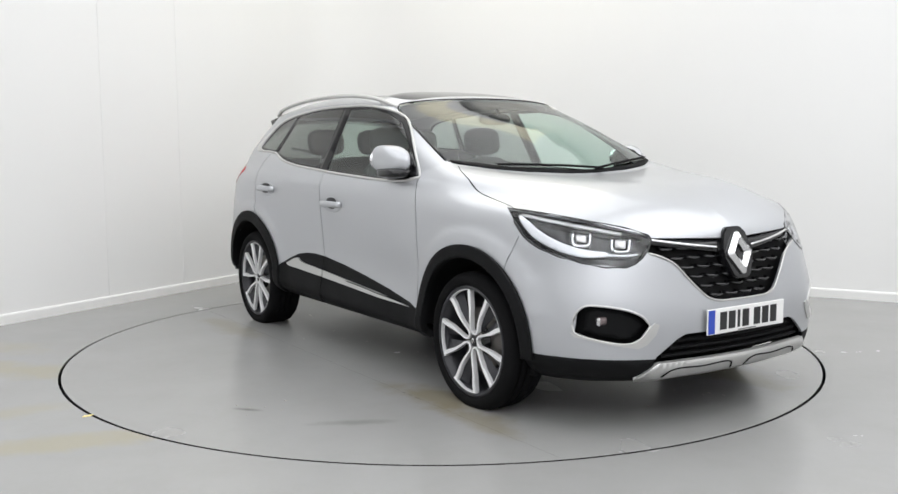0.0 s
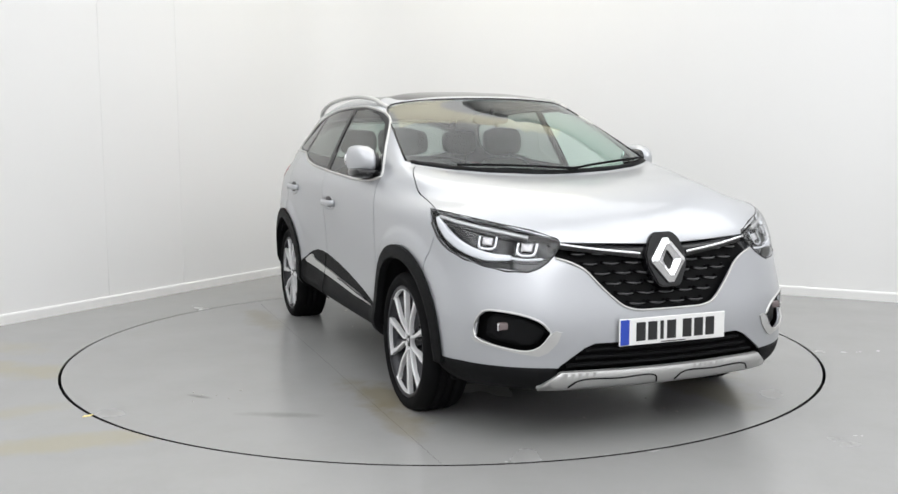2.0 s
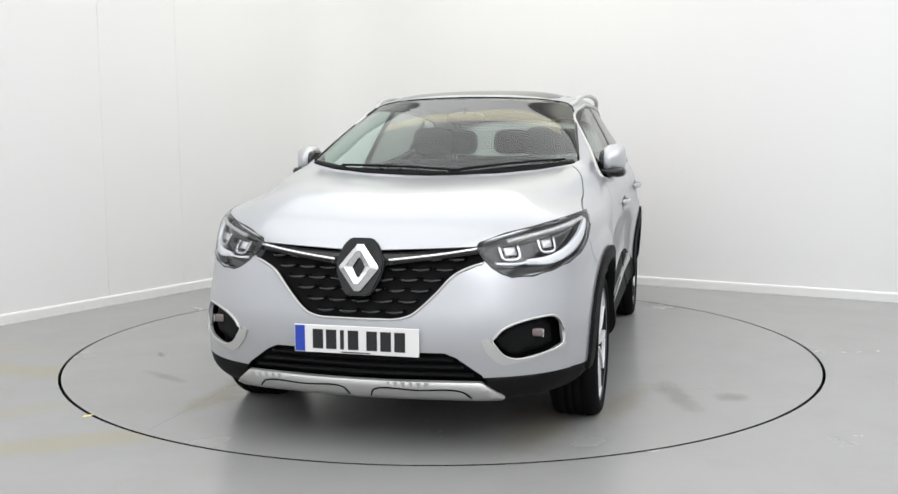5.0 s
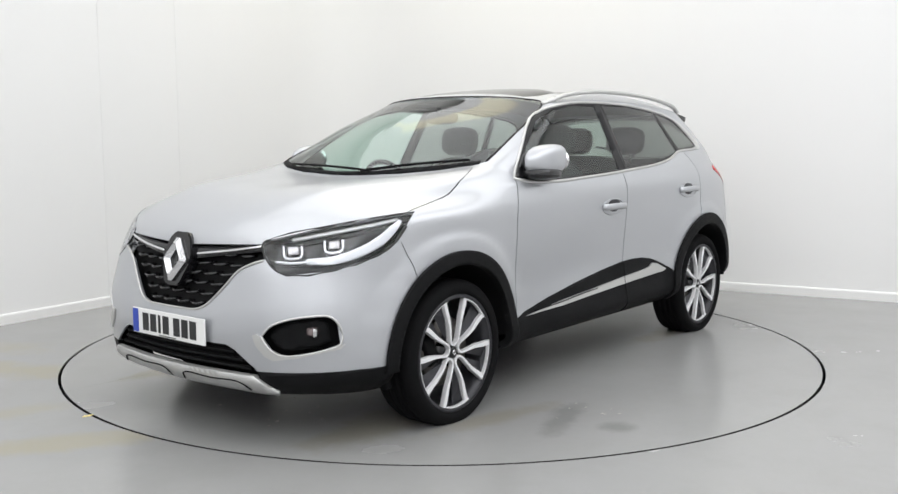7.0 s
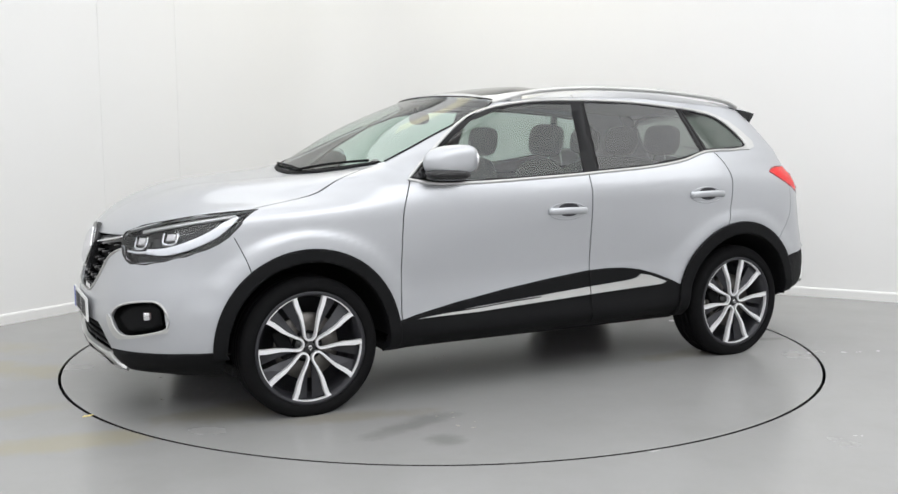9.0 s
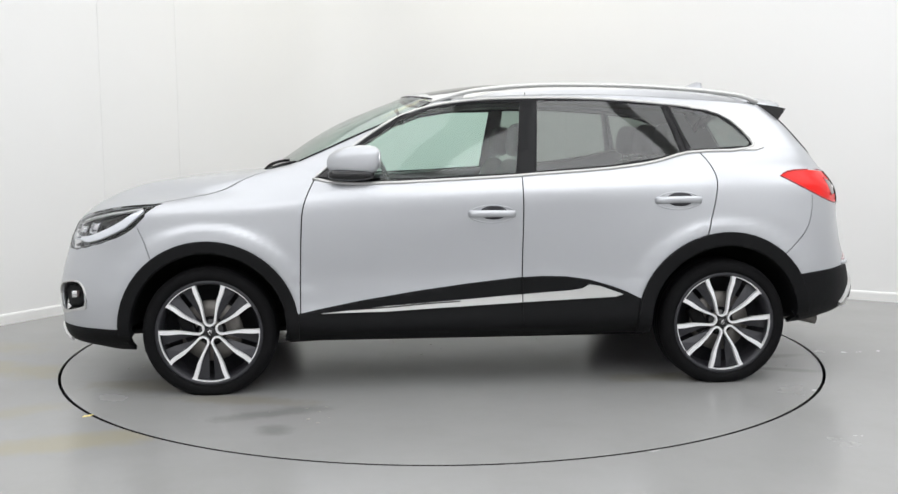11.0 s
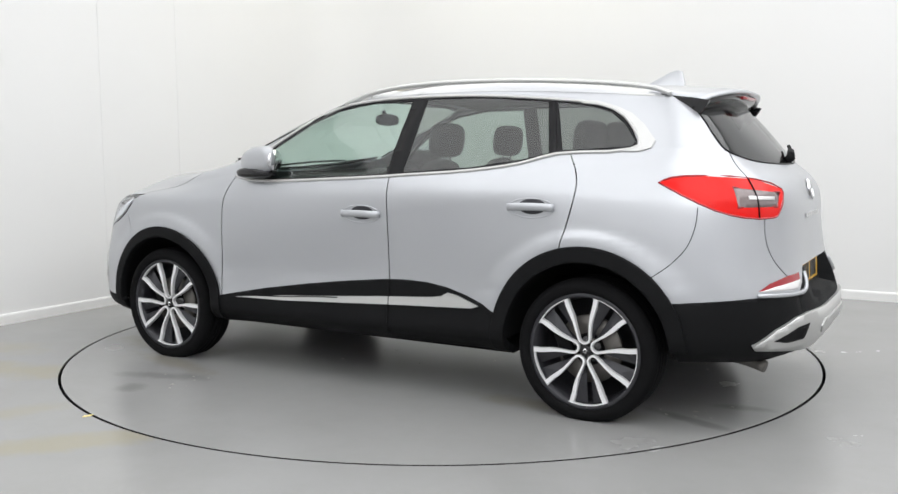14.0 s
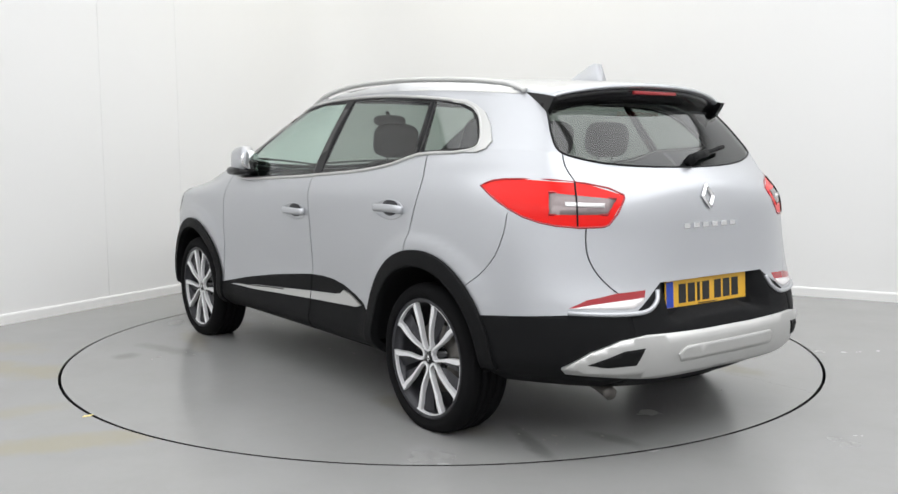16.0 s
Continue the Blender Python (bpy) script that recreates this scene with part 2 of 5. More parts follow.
def skirting(p, q, inward, name):
    prof = [(0, 0), (0.016, 0), (0.016, 0.062), (0.012, 0.072), (0.0, 0.076)]
    bm = bmesh.new()
    A = [bm.verts.new(p + inward * d + Vector((0, 0, z))) for d, z in prof]
    B = [bm.verts.new(q + inward * d + Vector((0, 0, z))) for d, z in prof]
    for i in range(len(prof) - 1):
        bm.faces.new((A[i], A[i + 1], B[i + 1], B[i]))
    bmesh.ops.recalc_face_normals(bm, faces=bm.faces)
    tagged(link_mesh(name, bm, SKIRT, smooth=False), "white painted skirting board along the wall", kind="structure")


skirting(A0 + RIGHT_DIR * BEND, A1, IN_R, "baseboard")
skirting(A0 + LEFT_DIR * BEND, A3, IN_L, "baseboard")
for i in range(12):
    p, q = bend_point(i / 12), bend_point((i + 1) / 12)
    d = (q - p).normalized()
    skirting(p, q, Vector((d.y, -d.x, 0)), "baseboard")

for d in (2.21, 3.0, 5.2):
    bm = bmesh.new()
    box(bm, 0, 0, 0, .006, .003, CEIL - .09)
    bmesh.ops.transform(bm, matrix=Matrix.Translation(A0 + LEFT_DIR * d + IN_L * .001 + Vector((0, 0, CEIL / 2 + .04))) @ pose(0, 0, 0, 0, 0, math.degrees(math.atan2(LEFT_DIR.y, LEFT_DIR.x))), verts=bm.verts)
    tagged(link_mesh("trim", bm, WALL, smooth=False), "thin white joint between wall panels", kind="structure")

RING = 2.239
bm = bmesh.new()
corners = [A0, A1, A2, A3]
NSEG = 288


def to_room_edge(d):
    best = 1e9
    for i in range(4):
        p, q = corners[i], corners[(i + 1) % 4]
        e = q - p
        den = d.x * e.y - d.y * e.x
        if abs(den) < 1e-9:
            continue
        s = (p.x * e.y - p.y * e.x) / den
        u = (p.x * d.y - p.y * d.x) / den
        if s > 0 and -1e-6 <= u <= 1 + 1e-6:
            best = min(best, s)
    return best


angles = sorted([2 * math.pi * i / NSEG for i in range(NSEG)] + [math.atan2(c.y, c.x) % (2 * math.pi) for c in corners])
rings = []
for a in angles:
    d = Vector((math.cos(a), math.sin(a), 0))
    rings.append([bm.verts.new(d * (RING + 0.0085) + Vector((0, 0, -0.007))), bm.verts.new(d * (RING + 0.009)), bm.verts.new(d * (to_room_edge(d) + 0.05))])
for i in range(len(rings)):
    P, Q = rings[i], rings[(i + 1) % len(rings)]
    for k in range(2):
        bm.faces.new((P[k], P[k + 1], Q[k + 1], Q[k]))
bmesh.ops.recalc_face_normals(bm, faces=bm.faces)
tagged(link_mesh("floor", bm, FLOORM, smooth=False), "grey painted concrete studio floor with yellowish patches", kind="structure")

bm = bmesh.new()
vs = [bm.verts.new(v + Vector((0, 0, CEIL))) for v in corners]
f = bm.faces.new(vs)
r = bmesh.ops.extrude_face_region(bm, geom=[f])
bmesh.ops.translate(bm, vec=(0, 0, 0.2), verts=[v for v in r["geom"] if isinstance(v, bmesh.types.BMVert)])
tagged(link_mesh("ceiling", bm, CEILM, smooth=False), "plain white ceiling", kind="structure")

bm = bmesh.new()
bmesh.ops.create_circle(bm, cap_ends=True, segments=64, radius=RING + 0.2, matrix=pose(0, 0, -0.12))
tagged(link_mesh("turntable_pit", bm, DARK, smooth=False), "dark pit under the turntable", kind="structure")

bm = bmesh.new()
rim = [[bm.verts.new((r * math.cos(2 * math.pi * i / NSEG), r * math.sin(2 * math.pi * i / NSEG), z)) for r, z in ((RING + .0095, -.002), (RING + .0095, -.10), (RING - .0075, -.10), (RING - .0075, -.0006))] for i in range(NSEG)]
for i in range(NSEG):
    P, Q = rim[i], rim[(i + 1) % NSEG]
    for k in range(3):
        bm.faces.new((P[k], P[k + 1], Q[k + 1], Q[k]))
tagged(link_mesh("turntable_gap", bm, DARK, smooth=False), "dark gap round the turntable", kind="structure")

turntable = new("turntable")
tagged(turntable, "round grey painted steel turntable flush with the floor", "turntable")
bm = bmesh.new()
prof = [(0.0001, 0.0), (RING * 0.5, 0.0), (RING - 0.0085, 0.0), (RING - 0.0075, -0.0008)]
rings = []
for i in range(NSEG):
    a = 2 * math.pi * i / NSEG
    rings.append([bm.verts.new((r * math.cos(a), r * math.sin(a), z)) for r, z in prof])
for i in range(NSEG):
    P, Q = rings[i], rings[(i + 1) % NSEG]
    for k in range(len(prof) - 1):
        bm.faces.new((P[k], P[k + 1], Q[k + 1], Q[k]))
bmesh.ops.recalc_face_normals(bm, faces=bm.faces)
me = bpy.data.meshes.new("disc")
bm.to_mesh(me)
bm.free()
for lo, hi in ((-3.0, -0.8050), (-0.8040, 3.0)):
    bm = bmesh.new()
    bm.from_mesh(me)
    for y, s in ((lo, -1), (hi, 1)):
        bmesh.ops.bisect_plane(bm, geom=bm.verts[:] + bm.edges[:] + bm.faces[:], plane_co=(0, y, 0), plane_no=(0, s, 0), clear_outer=True)
    part("platform_plate", bm, DISCM, turntable, smooth=False)
bpy.data.meshes.remove(me)

# grit, chips and drips that lie on the platform
rng = random.Random(7)
grit = bmesh.new()
for cx, cy, spread, n in ((-1.55, -.35, .35, 10), (.1, .35, .6, 12), (-1.9, .70, .25, 12), (.75, 1.5, .3, 8), (1.6, .3, .4, 10), (-.6, -.5, .5, 10), (.7, -1.5, .15, 6)):
    for _ in range(n):
        x, y, a, s = cx + rng.gauss(0, spread * .5), cy + rng.gauss(0, spread * .5), rng.uniform(0, 6.3), rng.uniform(.004, .014)
        if math.hypot(x, y) > 2.2:
            continue
        k = rng.randint(4, 6)
        ring = [(x + s * rng.uniform(.5, 1.3) * math.cos(a + 6.283 * i / k), y + s * rng.uniform(.3, .8) * math.sin(a + 6.283 * i / k)) for i in range(k)]
        lo = [grit.verts.new((px, py, .0003)) for px, py in ring]
        hi = [grit.verts.new((x + (px - x) * .7, y + (py - y) * .7, .0025)) for px, py in ring]
        grit.faces.new(hi)
        for i in range(k):
            grit.faces.new((lo[i], lo[(i + 1) % k], hi[(i + 1) % k], hi[i]))
bmesh.ops.recalc_face_normals(grit, faces=grit.faces)
GRIT = material("grit", (0.24, 0.23, 0.21), 0.6, 0, 0.5, 2.0)
tagged(part("grit", grit, GRIT, turntable, "scattered grit and paint chips", smooth=False), kind="stuff")
bm = bmesh.new()
prism(bm, [(-.030, -.010), (.005, -.012), (.026, .004), (.010, .012), (-.006, .004), (-.012, .013)], .0015, pose(-1.655, -1.535, .002, 0, 0, 35))
tagged(link_mesh("tape_scrap", bm, material("yellow_tape", (0.75, 0.62, 0.22), 0.6), smooth=False), "small torn scrap of yellow tape on the floor", "tape")

# ---- the car ----
# x forward from the middle of the wheelbase, y to the car's left, z up from the floor
OFF = Vector((-0.071, 0.214, 0.0))
car = new("car")
tagged(car, "metallic silver five-door crossover with black cladding on a turntable", "car")

# Control lines from the front centre round the left side to the rear centre, bottom to top.
LINES = [
    [(2, 0, 0.2), (1.98, 0.3, 0.2), (1.92, 0.58, 0.205), (1.78, 0.74, 0.215), (1.32, 0.8, 0.235), (0.85, 0.8, 0.25), (0, 0.8, 0.255), (-0.75, 0.8, 0.262), (-1.32, 0.8, 0.27), (-1.8, 0.72, 0.29), (-2.02, 0.45, 0.27), (-2.07, 0, 0.26)],
    [(2.165, 0, 0.255), (2.145, 0.3, 0.255), (2.09, 0.595, 0.26), (1.9, 0.8, 0.285), (1.32, 0.895, 0.33), (0.85, 0.893, 0.32), (0, 0.893, 0.32), (-0.75, 0.893, 0.33), (-1.32, 0.895, 0.36), (-1.895, 0.818, 0.37), (-2.142, 0.535, 0.35), (-2.19, 0, 0.335)],
    [(2.205, 0, 0.4), (2.185, 0.3, 0.4), (2.12, 0.595, 0.41), (1.92, 0.81, 0.43), (1.32, 0.91, 0.47), (0.85, 0.885, 0.45), (0, 0.878, 0.45), (-0.75, 0.885, 0.46), (-1.32, 0.912, 0.49), (-1.925, 0.823, 0.49), (-2.177, 0.535, 0.47), (-2.235, 0, 0.455)],
    [(2.205, 0, 0.53), (2.185, 0.3, 0.53), (2.12, 0.595, 0.54), (1.925, 0.8, 0.56), (1.32, 0.915, 0.6), (0.85, 0.885, 0.58), (0, 0.868, 0.58), (-0.75, 0.882, 0.59), (-1.32, 0.918, 0.62), (-1.925, 0.818, 0.615), (-2.147, 0.535, 0.61), (-2.188, 0, 0.605)],
    [(2.175, 0, 0.66), (2.155, 0.3, 0.66), (2.09, 0.585, 0.675), (1.88, 0.8, 0.7), (1.32, 0.91, 0.73), (0.85, 0.893, 0.72), (0, 0.875, 0.72), (-0.75, 0.888, 0.74), (-1.32, 0.915, 0.76), (-1.905, 0.813, 0.75), (-2.112, 0.535, 0.71), (-2.15, 0, 0.7)],
    [(2.145, 0, 0.78), (2.125, 0.3, 0.78), (2.05, 0.57, 0.795), (1.84, 0.805, 0.825), (1.32, 0.9, 0.84), (0.85, 0.895, 0.85), (0, 0.888, 0.87), (-0.75, 0.893, 0.89), (-1.32, 0.905, 0.9), (-1.895, 0.803, 0.88), (-2.087, 0.535, 0.86), (-2.135, 0, 0.85)],
    [(2.095, 0, 0.885), (2.075, 0.3, 0.88), (1.985, 0.55, 0.905), (1.77, 0.8, 0.93), (1.32, 0.885, 0.95), (0.85, 0.888, 0.97), (0, 0.888, 1), (-0.75, 0.893, 1.02), (-1.32, 0.88, 1.04), (-1.895, 0.773, 1.02), (-2.077, 0.515, 1.01), (-2.12, 0, 1.01)],
    [(1.8, 0, 1.03), (1.785, 0.3, 1.038), (1.72, 0.52, 1.04), (1.57, 0.705, 1.002), (1.25, 0.8, 1.02), (0.87, 0.85, 1.055), (0, 0.868, 1.06), (-0.75, 0.865, 1.09), (-1.32, 0.835, 1.13), (-1.85, 0.715, 1.12), (-2.04, 0.45, 1.09), (-2.09, 0, 1.085)],
    [(1.48, 0, 1.07), (1.465, 0.3, 1.08), (1.4, 0.535, 1.09), (1.27, 0.7, 1.08), (1.08, 0.785, 1.09), (0.83, 0.832, 1.08), (0, 0.857, 1.082), (-0.75, 0.851, 1.115), (-1.32, 0.808, 1.172), (-1.83, 0.697, 1.17), (-2, 0.435, 1.128), (-2.055, 0, 1.12)],
    [(1.14, 0, 1.088), (1.12, 0.3, 1.096), (1.05, 0.55, 1.118), (0.96, 0.69, 1.142), (0.89, 0.76, 1.146), (0.79, 0.808, 1.112), (0, 0.845, 1.1), (-0.75, 0.835, 1.138), (-1.32, 0.775, 1.215), (-1.81, 0.675, 1.222), (-1.96, 0.42, 1.165), (-2.02, 0, 1.155)],
    [(0.735, 0, 1.356), (0.72, 0.3, 1.349), (0.66, 0.545, 1.33), (0.59, 0.66, 1.31), (0.525, 0.708, 1.295), (0.44, 0.733, 1.29), (0, 0.745, 1.3), (-0.75, 0.745, 1.315), (-1.32, 0.69, 1.34), (-1.71, 0.605, 1.36), (-1.825, 0.41, 1.33), (-1.86, 0, 1.32)],
    [(0.295, 0, 1.535), (0.28, 0.3, 1.527), (0.23, 0.505, 1.5), (0.18, 0.59, 1.48), (0.15, 0.628, 1.475), (0.09, 0.645, 1.478), (-0.12, 0.635, 1.502), (-0.7, 0.64, 1.512), (-1.2, 0.605, 1.492), (-1.605, 0.553, 1.463), (-1.69, 0.38, 1.474), (-1.72, 0, 1.484)],
    [(-0.02, 0, 1.582), (-0.03, 0.28, 1.576), (-0.05, 0.45, 1.563), (-0.07, 0.53, 1.545), (-0.1, 0.562, 1.53), (-0.15, 0.578, 1.528), (-0.27, 0.565, 1.545), (-0.7, 0.565, 1.558), (-1.13, 0.54, 1.537), (-1.48, 0.46, 1.51), (-1.55, 0.33, 1.517), (-1.58, 0, 1.526)],
    [(-0.25, 0, 1.597), (-0.26, 0, 1.597), (-0.28, 0, 1.597), (-0.3, 0, 1.597), (-0.33, 0, 1.597), (-0.37, 0, 1.597), (-0.45, 0, 1.586), (-0.72, 0, 1.586), (-1.05, 0, 1.572), (-1.28, 0, 1.556), (-1.34, 0, 1.551), (-1.37, 0, 1.549)],
]
CREASES = (9, 11)


def body_grid():
    rows = []
    for line in LINES:
        P = np.array(line, float)
        flip = np.array([1, -1, 1])
        rows.append(spline(P, 12, P[1] * flip, P[-2] * flip))
    full = []
    for i, r in enumerate(rows):
        if i in CREASES:
            full.append(r + (rows[i - 1] - r) * 0.13)
        full.append(r)
        if i in CREASES and i < len(rows) - 1:
            full.append(r + (rows[i + 1] - r) * 0.13)
    G = spline(np.array(full), 7, None, full[-2] * np.array([1, -1, 1]))
    for _ in range(3):
        H = G.copy()
        H[1:-1, 1:-1] = 0.5 * G[1:-1, 1:-1] + 0.125 * (G[:-2, 1:-1] + G[2:, 1:-1] + G[1:-1, :-2] + G[1:-1, 2:])
        G = H
    G[:, 0, 1] = G[:, -1, 1] = 0
    G[-1, :, 1] = 0
    for cx in (1.323, -1.323):
        d = np.hypot(G[..., 0] - cx, G[..., 2] - 0.335)
        t = np.clip((0.535 - d) / 0.03, 0, 1)
        G[..., 1] += 0.012 * t * t * (3 - 2 * t) * np.clip((G[..., 1] - 0.7) / 0.12, 0, 1)
    return G


GRID = body_grid()
shell = bmesh.new()
NR, NC = GRID.shape[:2]
vs = [[shell.verts.new(GRID[i, j]) for j in range(NC)] for i in range(NR)]
for i in range(NR - 1):
    for j in range(NC - 1):
        shell.faces.new((vs[i][j], vs[i + 1][j], vs[i + 1][j + 1], vs[i][j + 1]))
bmesh.ops.remove_doubles(shell, verts=shell.verts, dist=0.0008)
bmesh.ops.recalc_face_normals(shell, faces=shell.faces)
shell.normal_update()
if sum(f.normal.y for f in shell.faces) < 0:
    bmesh.ops.reverse_faces(shell, faces=shell.faces)
    shell.normal_update()
from mathutils.bvhtree import BVHTree
from mathutils.interpolate import poly_3d_calc
_v = [v.co.copy() for v in shell.verts]
shell.verts.index_update()
_f = [[v.index for v in f.verts] for f in shell.faces]
_n = len(_v)
_vn = [v.normal.copy() for v in shell.verts]
_vn += [Vector((n.x, -n.y, n.z)) for n in _vn]
_v += [Vector((v.x, -v.y, v.z)) for v in _v]
_f += [[i + _n for i in f[::-1]] for f in _f]
SKIN = BVHTree.FromPolygons(_v, _f)


def skin_normals(ob):
    """Shades a piece of the skin as one smooth surface with its neighbours."""
    me = ob.data
    vn = []
    for v in me.vertices:
        hit, n, i, _ = SKIN.find_nearest(v.co)
        poly = _f[i]
        w = poly_3d_calc([_v[k] for k in poly], hit)
        q = Vector((0, 0, 0))
        for k, f in zip(poly, w):
            q += _vn[k] * f
        vn.append(q.normalized() if q.length > 1e-6 else n)
    out = [None] * len(me.loops)
    for p in me.polygons:
        for li in p.loop_indices:
            out[li] = vn[me.loops[li].vertex_index] if p.use_smooth else p.normal.copy()
    me.normals_split_custom_set(out)
    return ob


class View:
    """A direction from which outlines are laid on the skin: u to the right, v up, out towards the onlooker."""

    def __init__(self, u, v):
        self.u, self.v = Vector(u).normalized(), Vector(v).normalized()
        self.out = self.u.cross(self.v)

    def flat(self, p):
        p = Vector(p)
        return (p.dot(self.u), p.dot(self.v))

    def on_skin(self, q, lift=0.0):
        start = self.u * q[0] + self.v * q[1] + self.out * 4
        hit, n, _, _ = SKIN.ray_cast(start, -self.out)
        if hit is None:
            hit, n, _, _ = SKIN.find_nearest(self.u * q[0] + self.v * q[1] + self.out * 0.8)
        return hit + n * lift

    def normal(self, q):
        start = self.u * q[0] + self.v * q[1] + self.out * 4
        hit, n, _, _ = SKIN.ray_cast(start, -self.out)
        return n if hit else self.out


SIDE = View((-1, 0, 0), (0, 0, 1))      # u = -x
FRONT = View((0, 1, 0), (0, 0, 1))      # u = y, from ahead
REAR = View((0, -1, 0), (0, 0, 1))      # u = -y, from behind
TOP = View((0, -1, 0), (1, 0, 0))       # u = -y, v = x
QUARTER = View((-1, 1, 0), (0, 0, 1))   # from ahead and the left
HIND = View((-1, -1, 0), (0, 0, 1))     # from behind and the left


def ccw(poly):
    a = sum(p[0] * q[1] - q[0] * p[1] for p, q in zip(poly, poly[1:] + poly[:1]))
    return poly if a > 0 else poly[::-1]


def hull(poly):
    pts = sorted(set(poly))

    def half(ps):
        h = []
        for p in ps:
            while len(h) > 1 and (h[-1][0] - h[-2][0]) * (p[1] - h[-2][1]) - (h[-1][1] - h[-2][1]) * (p[0] - h[-2][0]) <= 0:
                h.pop()
            h.append(p)
        return h[:-1]
    return half(pts) + half(pts[::-1])


def cut(bm, view, poly, faces=None):
    """Cuts the convex outline into the mesh along the view, and returns the faces inside."""
    poly = hull([tuple(p) for p in poly])
    us, ws = [p[0] for p in poly], [p[1] for p in poly]
    inside = []
    for f in (bm.faces if faces is None else faces):
        if f.is_valid and f.normal.dot(view.out) > 0.03:
            qs = [view.flat(v.co) for v in f.verts]
            if max(q[0] for q in qs) > min(us) and min(q[0] for q in qs) < max(us) and max(q[1] for q in qs) > min(ws) and min(q[1] for q in qs) < max(ws):
                inside.append(f)
    for a, b in zip(poly, poly[1:] + poly[:1]):
        n2 = Vector((a[1] - b[1], b[0] - a[0]))
        if n2.length < 1e-7 or not inside:
            continue
        n2.normalize()
        no = view.u * n2.x + view.v * n2.y
        co = view.u * a[0] + view.v * a[1]
        geom = list({v for f in inside for v in f.verts}) + list({e for f in inside for e in f.edges}) + inside
        res = bmesh.ops.bisect_plane(bm, geom=geom, dist=1e-5, plane_co=co, plane_no=no)
        inside = [f for f in res["geom"] if isinstance(f, bmesh.types.BMFace) and f.is_valid and (f.calc_center_median() - co).dot(no) > 0]
    return inside


def lift_out(bm, faces):
    """Takes the faces out into a mesh of their own."""
    out = bmesh.new()
    made = {}
    for f in faces:
        for v in f.verts:
            if v not in made:
                made[v] = out.verts.new(v.co)
        try:
            out.faces.new([made[v] for v in f.verts])
        except ValueError:
            pass
    bmesh.ops.delete(bm, geom=faces, context="FACES")
    out.normal_update()
    return out


def copy_bm(bm):
    out = bmesh.new()
    me = bpy.data.meshes.new("swap")
    bm.to_mesh(me)
    out.from_mesh(me)
    bpy.data.meshes.remove(me)
    return out


def mirrored(bm):
    out = copy_bm(bm)
    for v in out.verts:
        v.co.y = -v.co.y
    bmesh.ops.reverse_faces(out, faces=out.faces)
    return out


def whole(bm):
    """Joins the half with its mirror image."""
    other = mirrored(bm)
    me = bpy.data.meshes.new("swap")
    other.to_mesh(me)
    other.free()
    bm.from_mesh(me)
    bpy.data.meshes.remove(me)
    bmesh.ops.remove_doubles(bm, verts=bm.verts, dist=0.0004)
    return bm


def edge_in(bm, depth):
    """Turns the open edges inwards, so that the sheet shows thickness."""
    bmesh.ops.dissolve_degenerate(bm, dist=2e-4, edges=bm.edges)
    bm.normal_update()
    rim = [e for e in bm.edges if len(e.link_faces) == 1 and not all(abs(v.co.y) < 1e-4 for v in e.verts)]
    if not rim:
        return bm
    res = bmesh.ops.extrude_edge_only(bm, edges=rim)
    new_vs = [v for v in res["geom"] if isinstance(v, bmesh.types.BMVert)]
    new_set = set(new_vs)
    flat = bm.faces.layers.int.get("flat") or bm.faces.layers.int.new("flat")
    for f in bm.faces:
        f[flat] = int(any(v in new_set for v in f.verts))
    for v in new_vs:
        v.co -= SKIN.find_nearest(v.co)[1] * depth
    return bm


def both(name, bm, mat, label="", parent=None, smooth=True):
    """The part on the car's left, and its mirror image on the right."""
    other = mirrored(bm)
    a = part(name, bm, mat, parent or car, label, smooth)
    b = part(name, other, mat, parent or car, label, smooth)
    a.location = b.location = OFF if parent is None else (0, 0, 0)
    return a, b


def one(name, bm, mat, label="", smooth=True, parent=None):
    ob = part(name, bm, mat, parent or car, label, smooth)
    if parent is None:
        ob.location = OFF
    return ob


def side(pts):
    return [(-x, z) for x, z in pts]


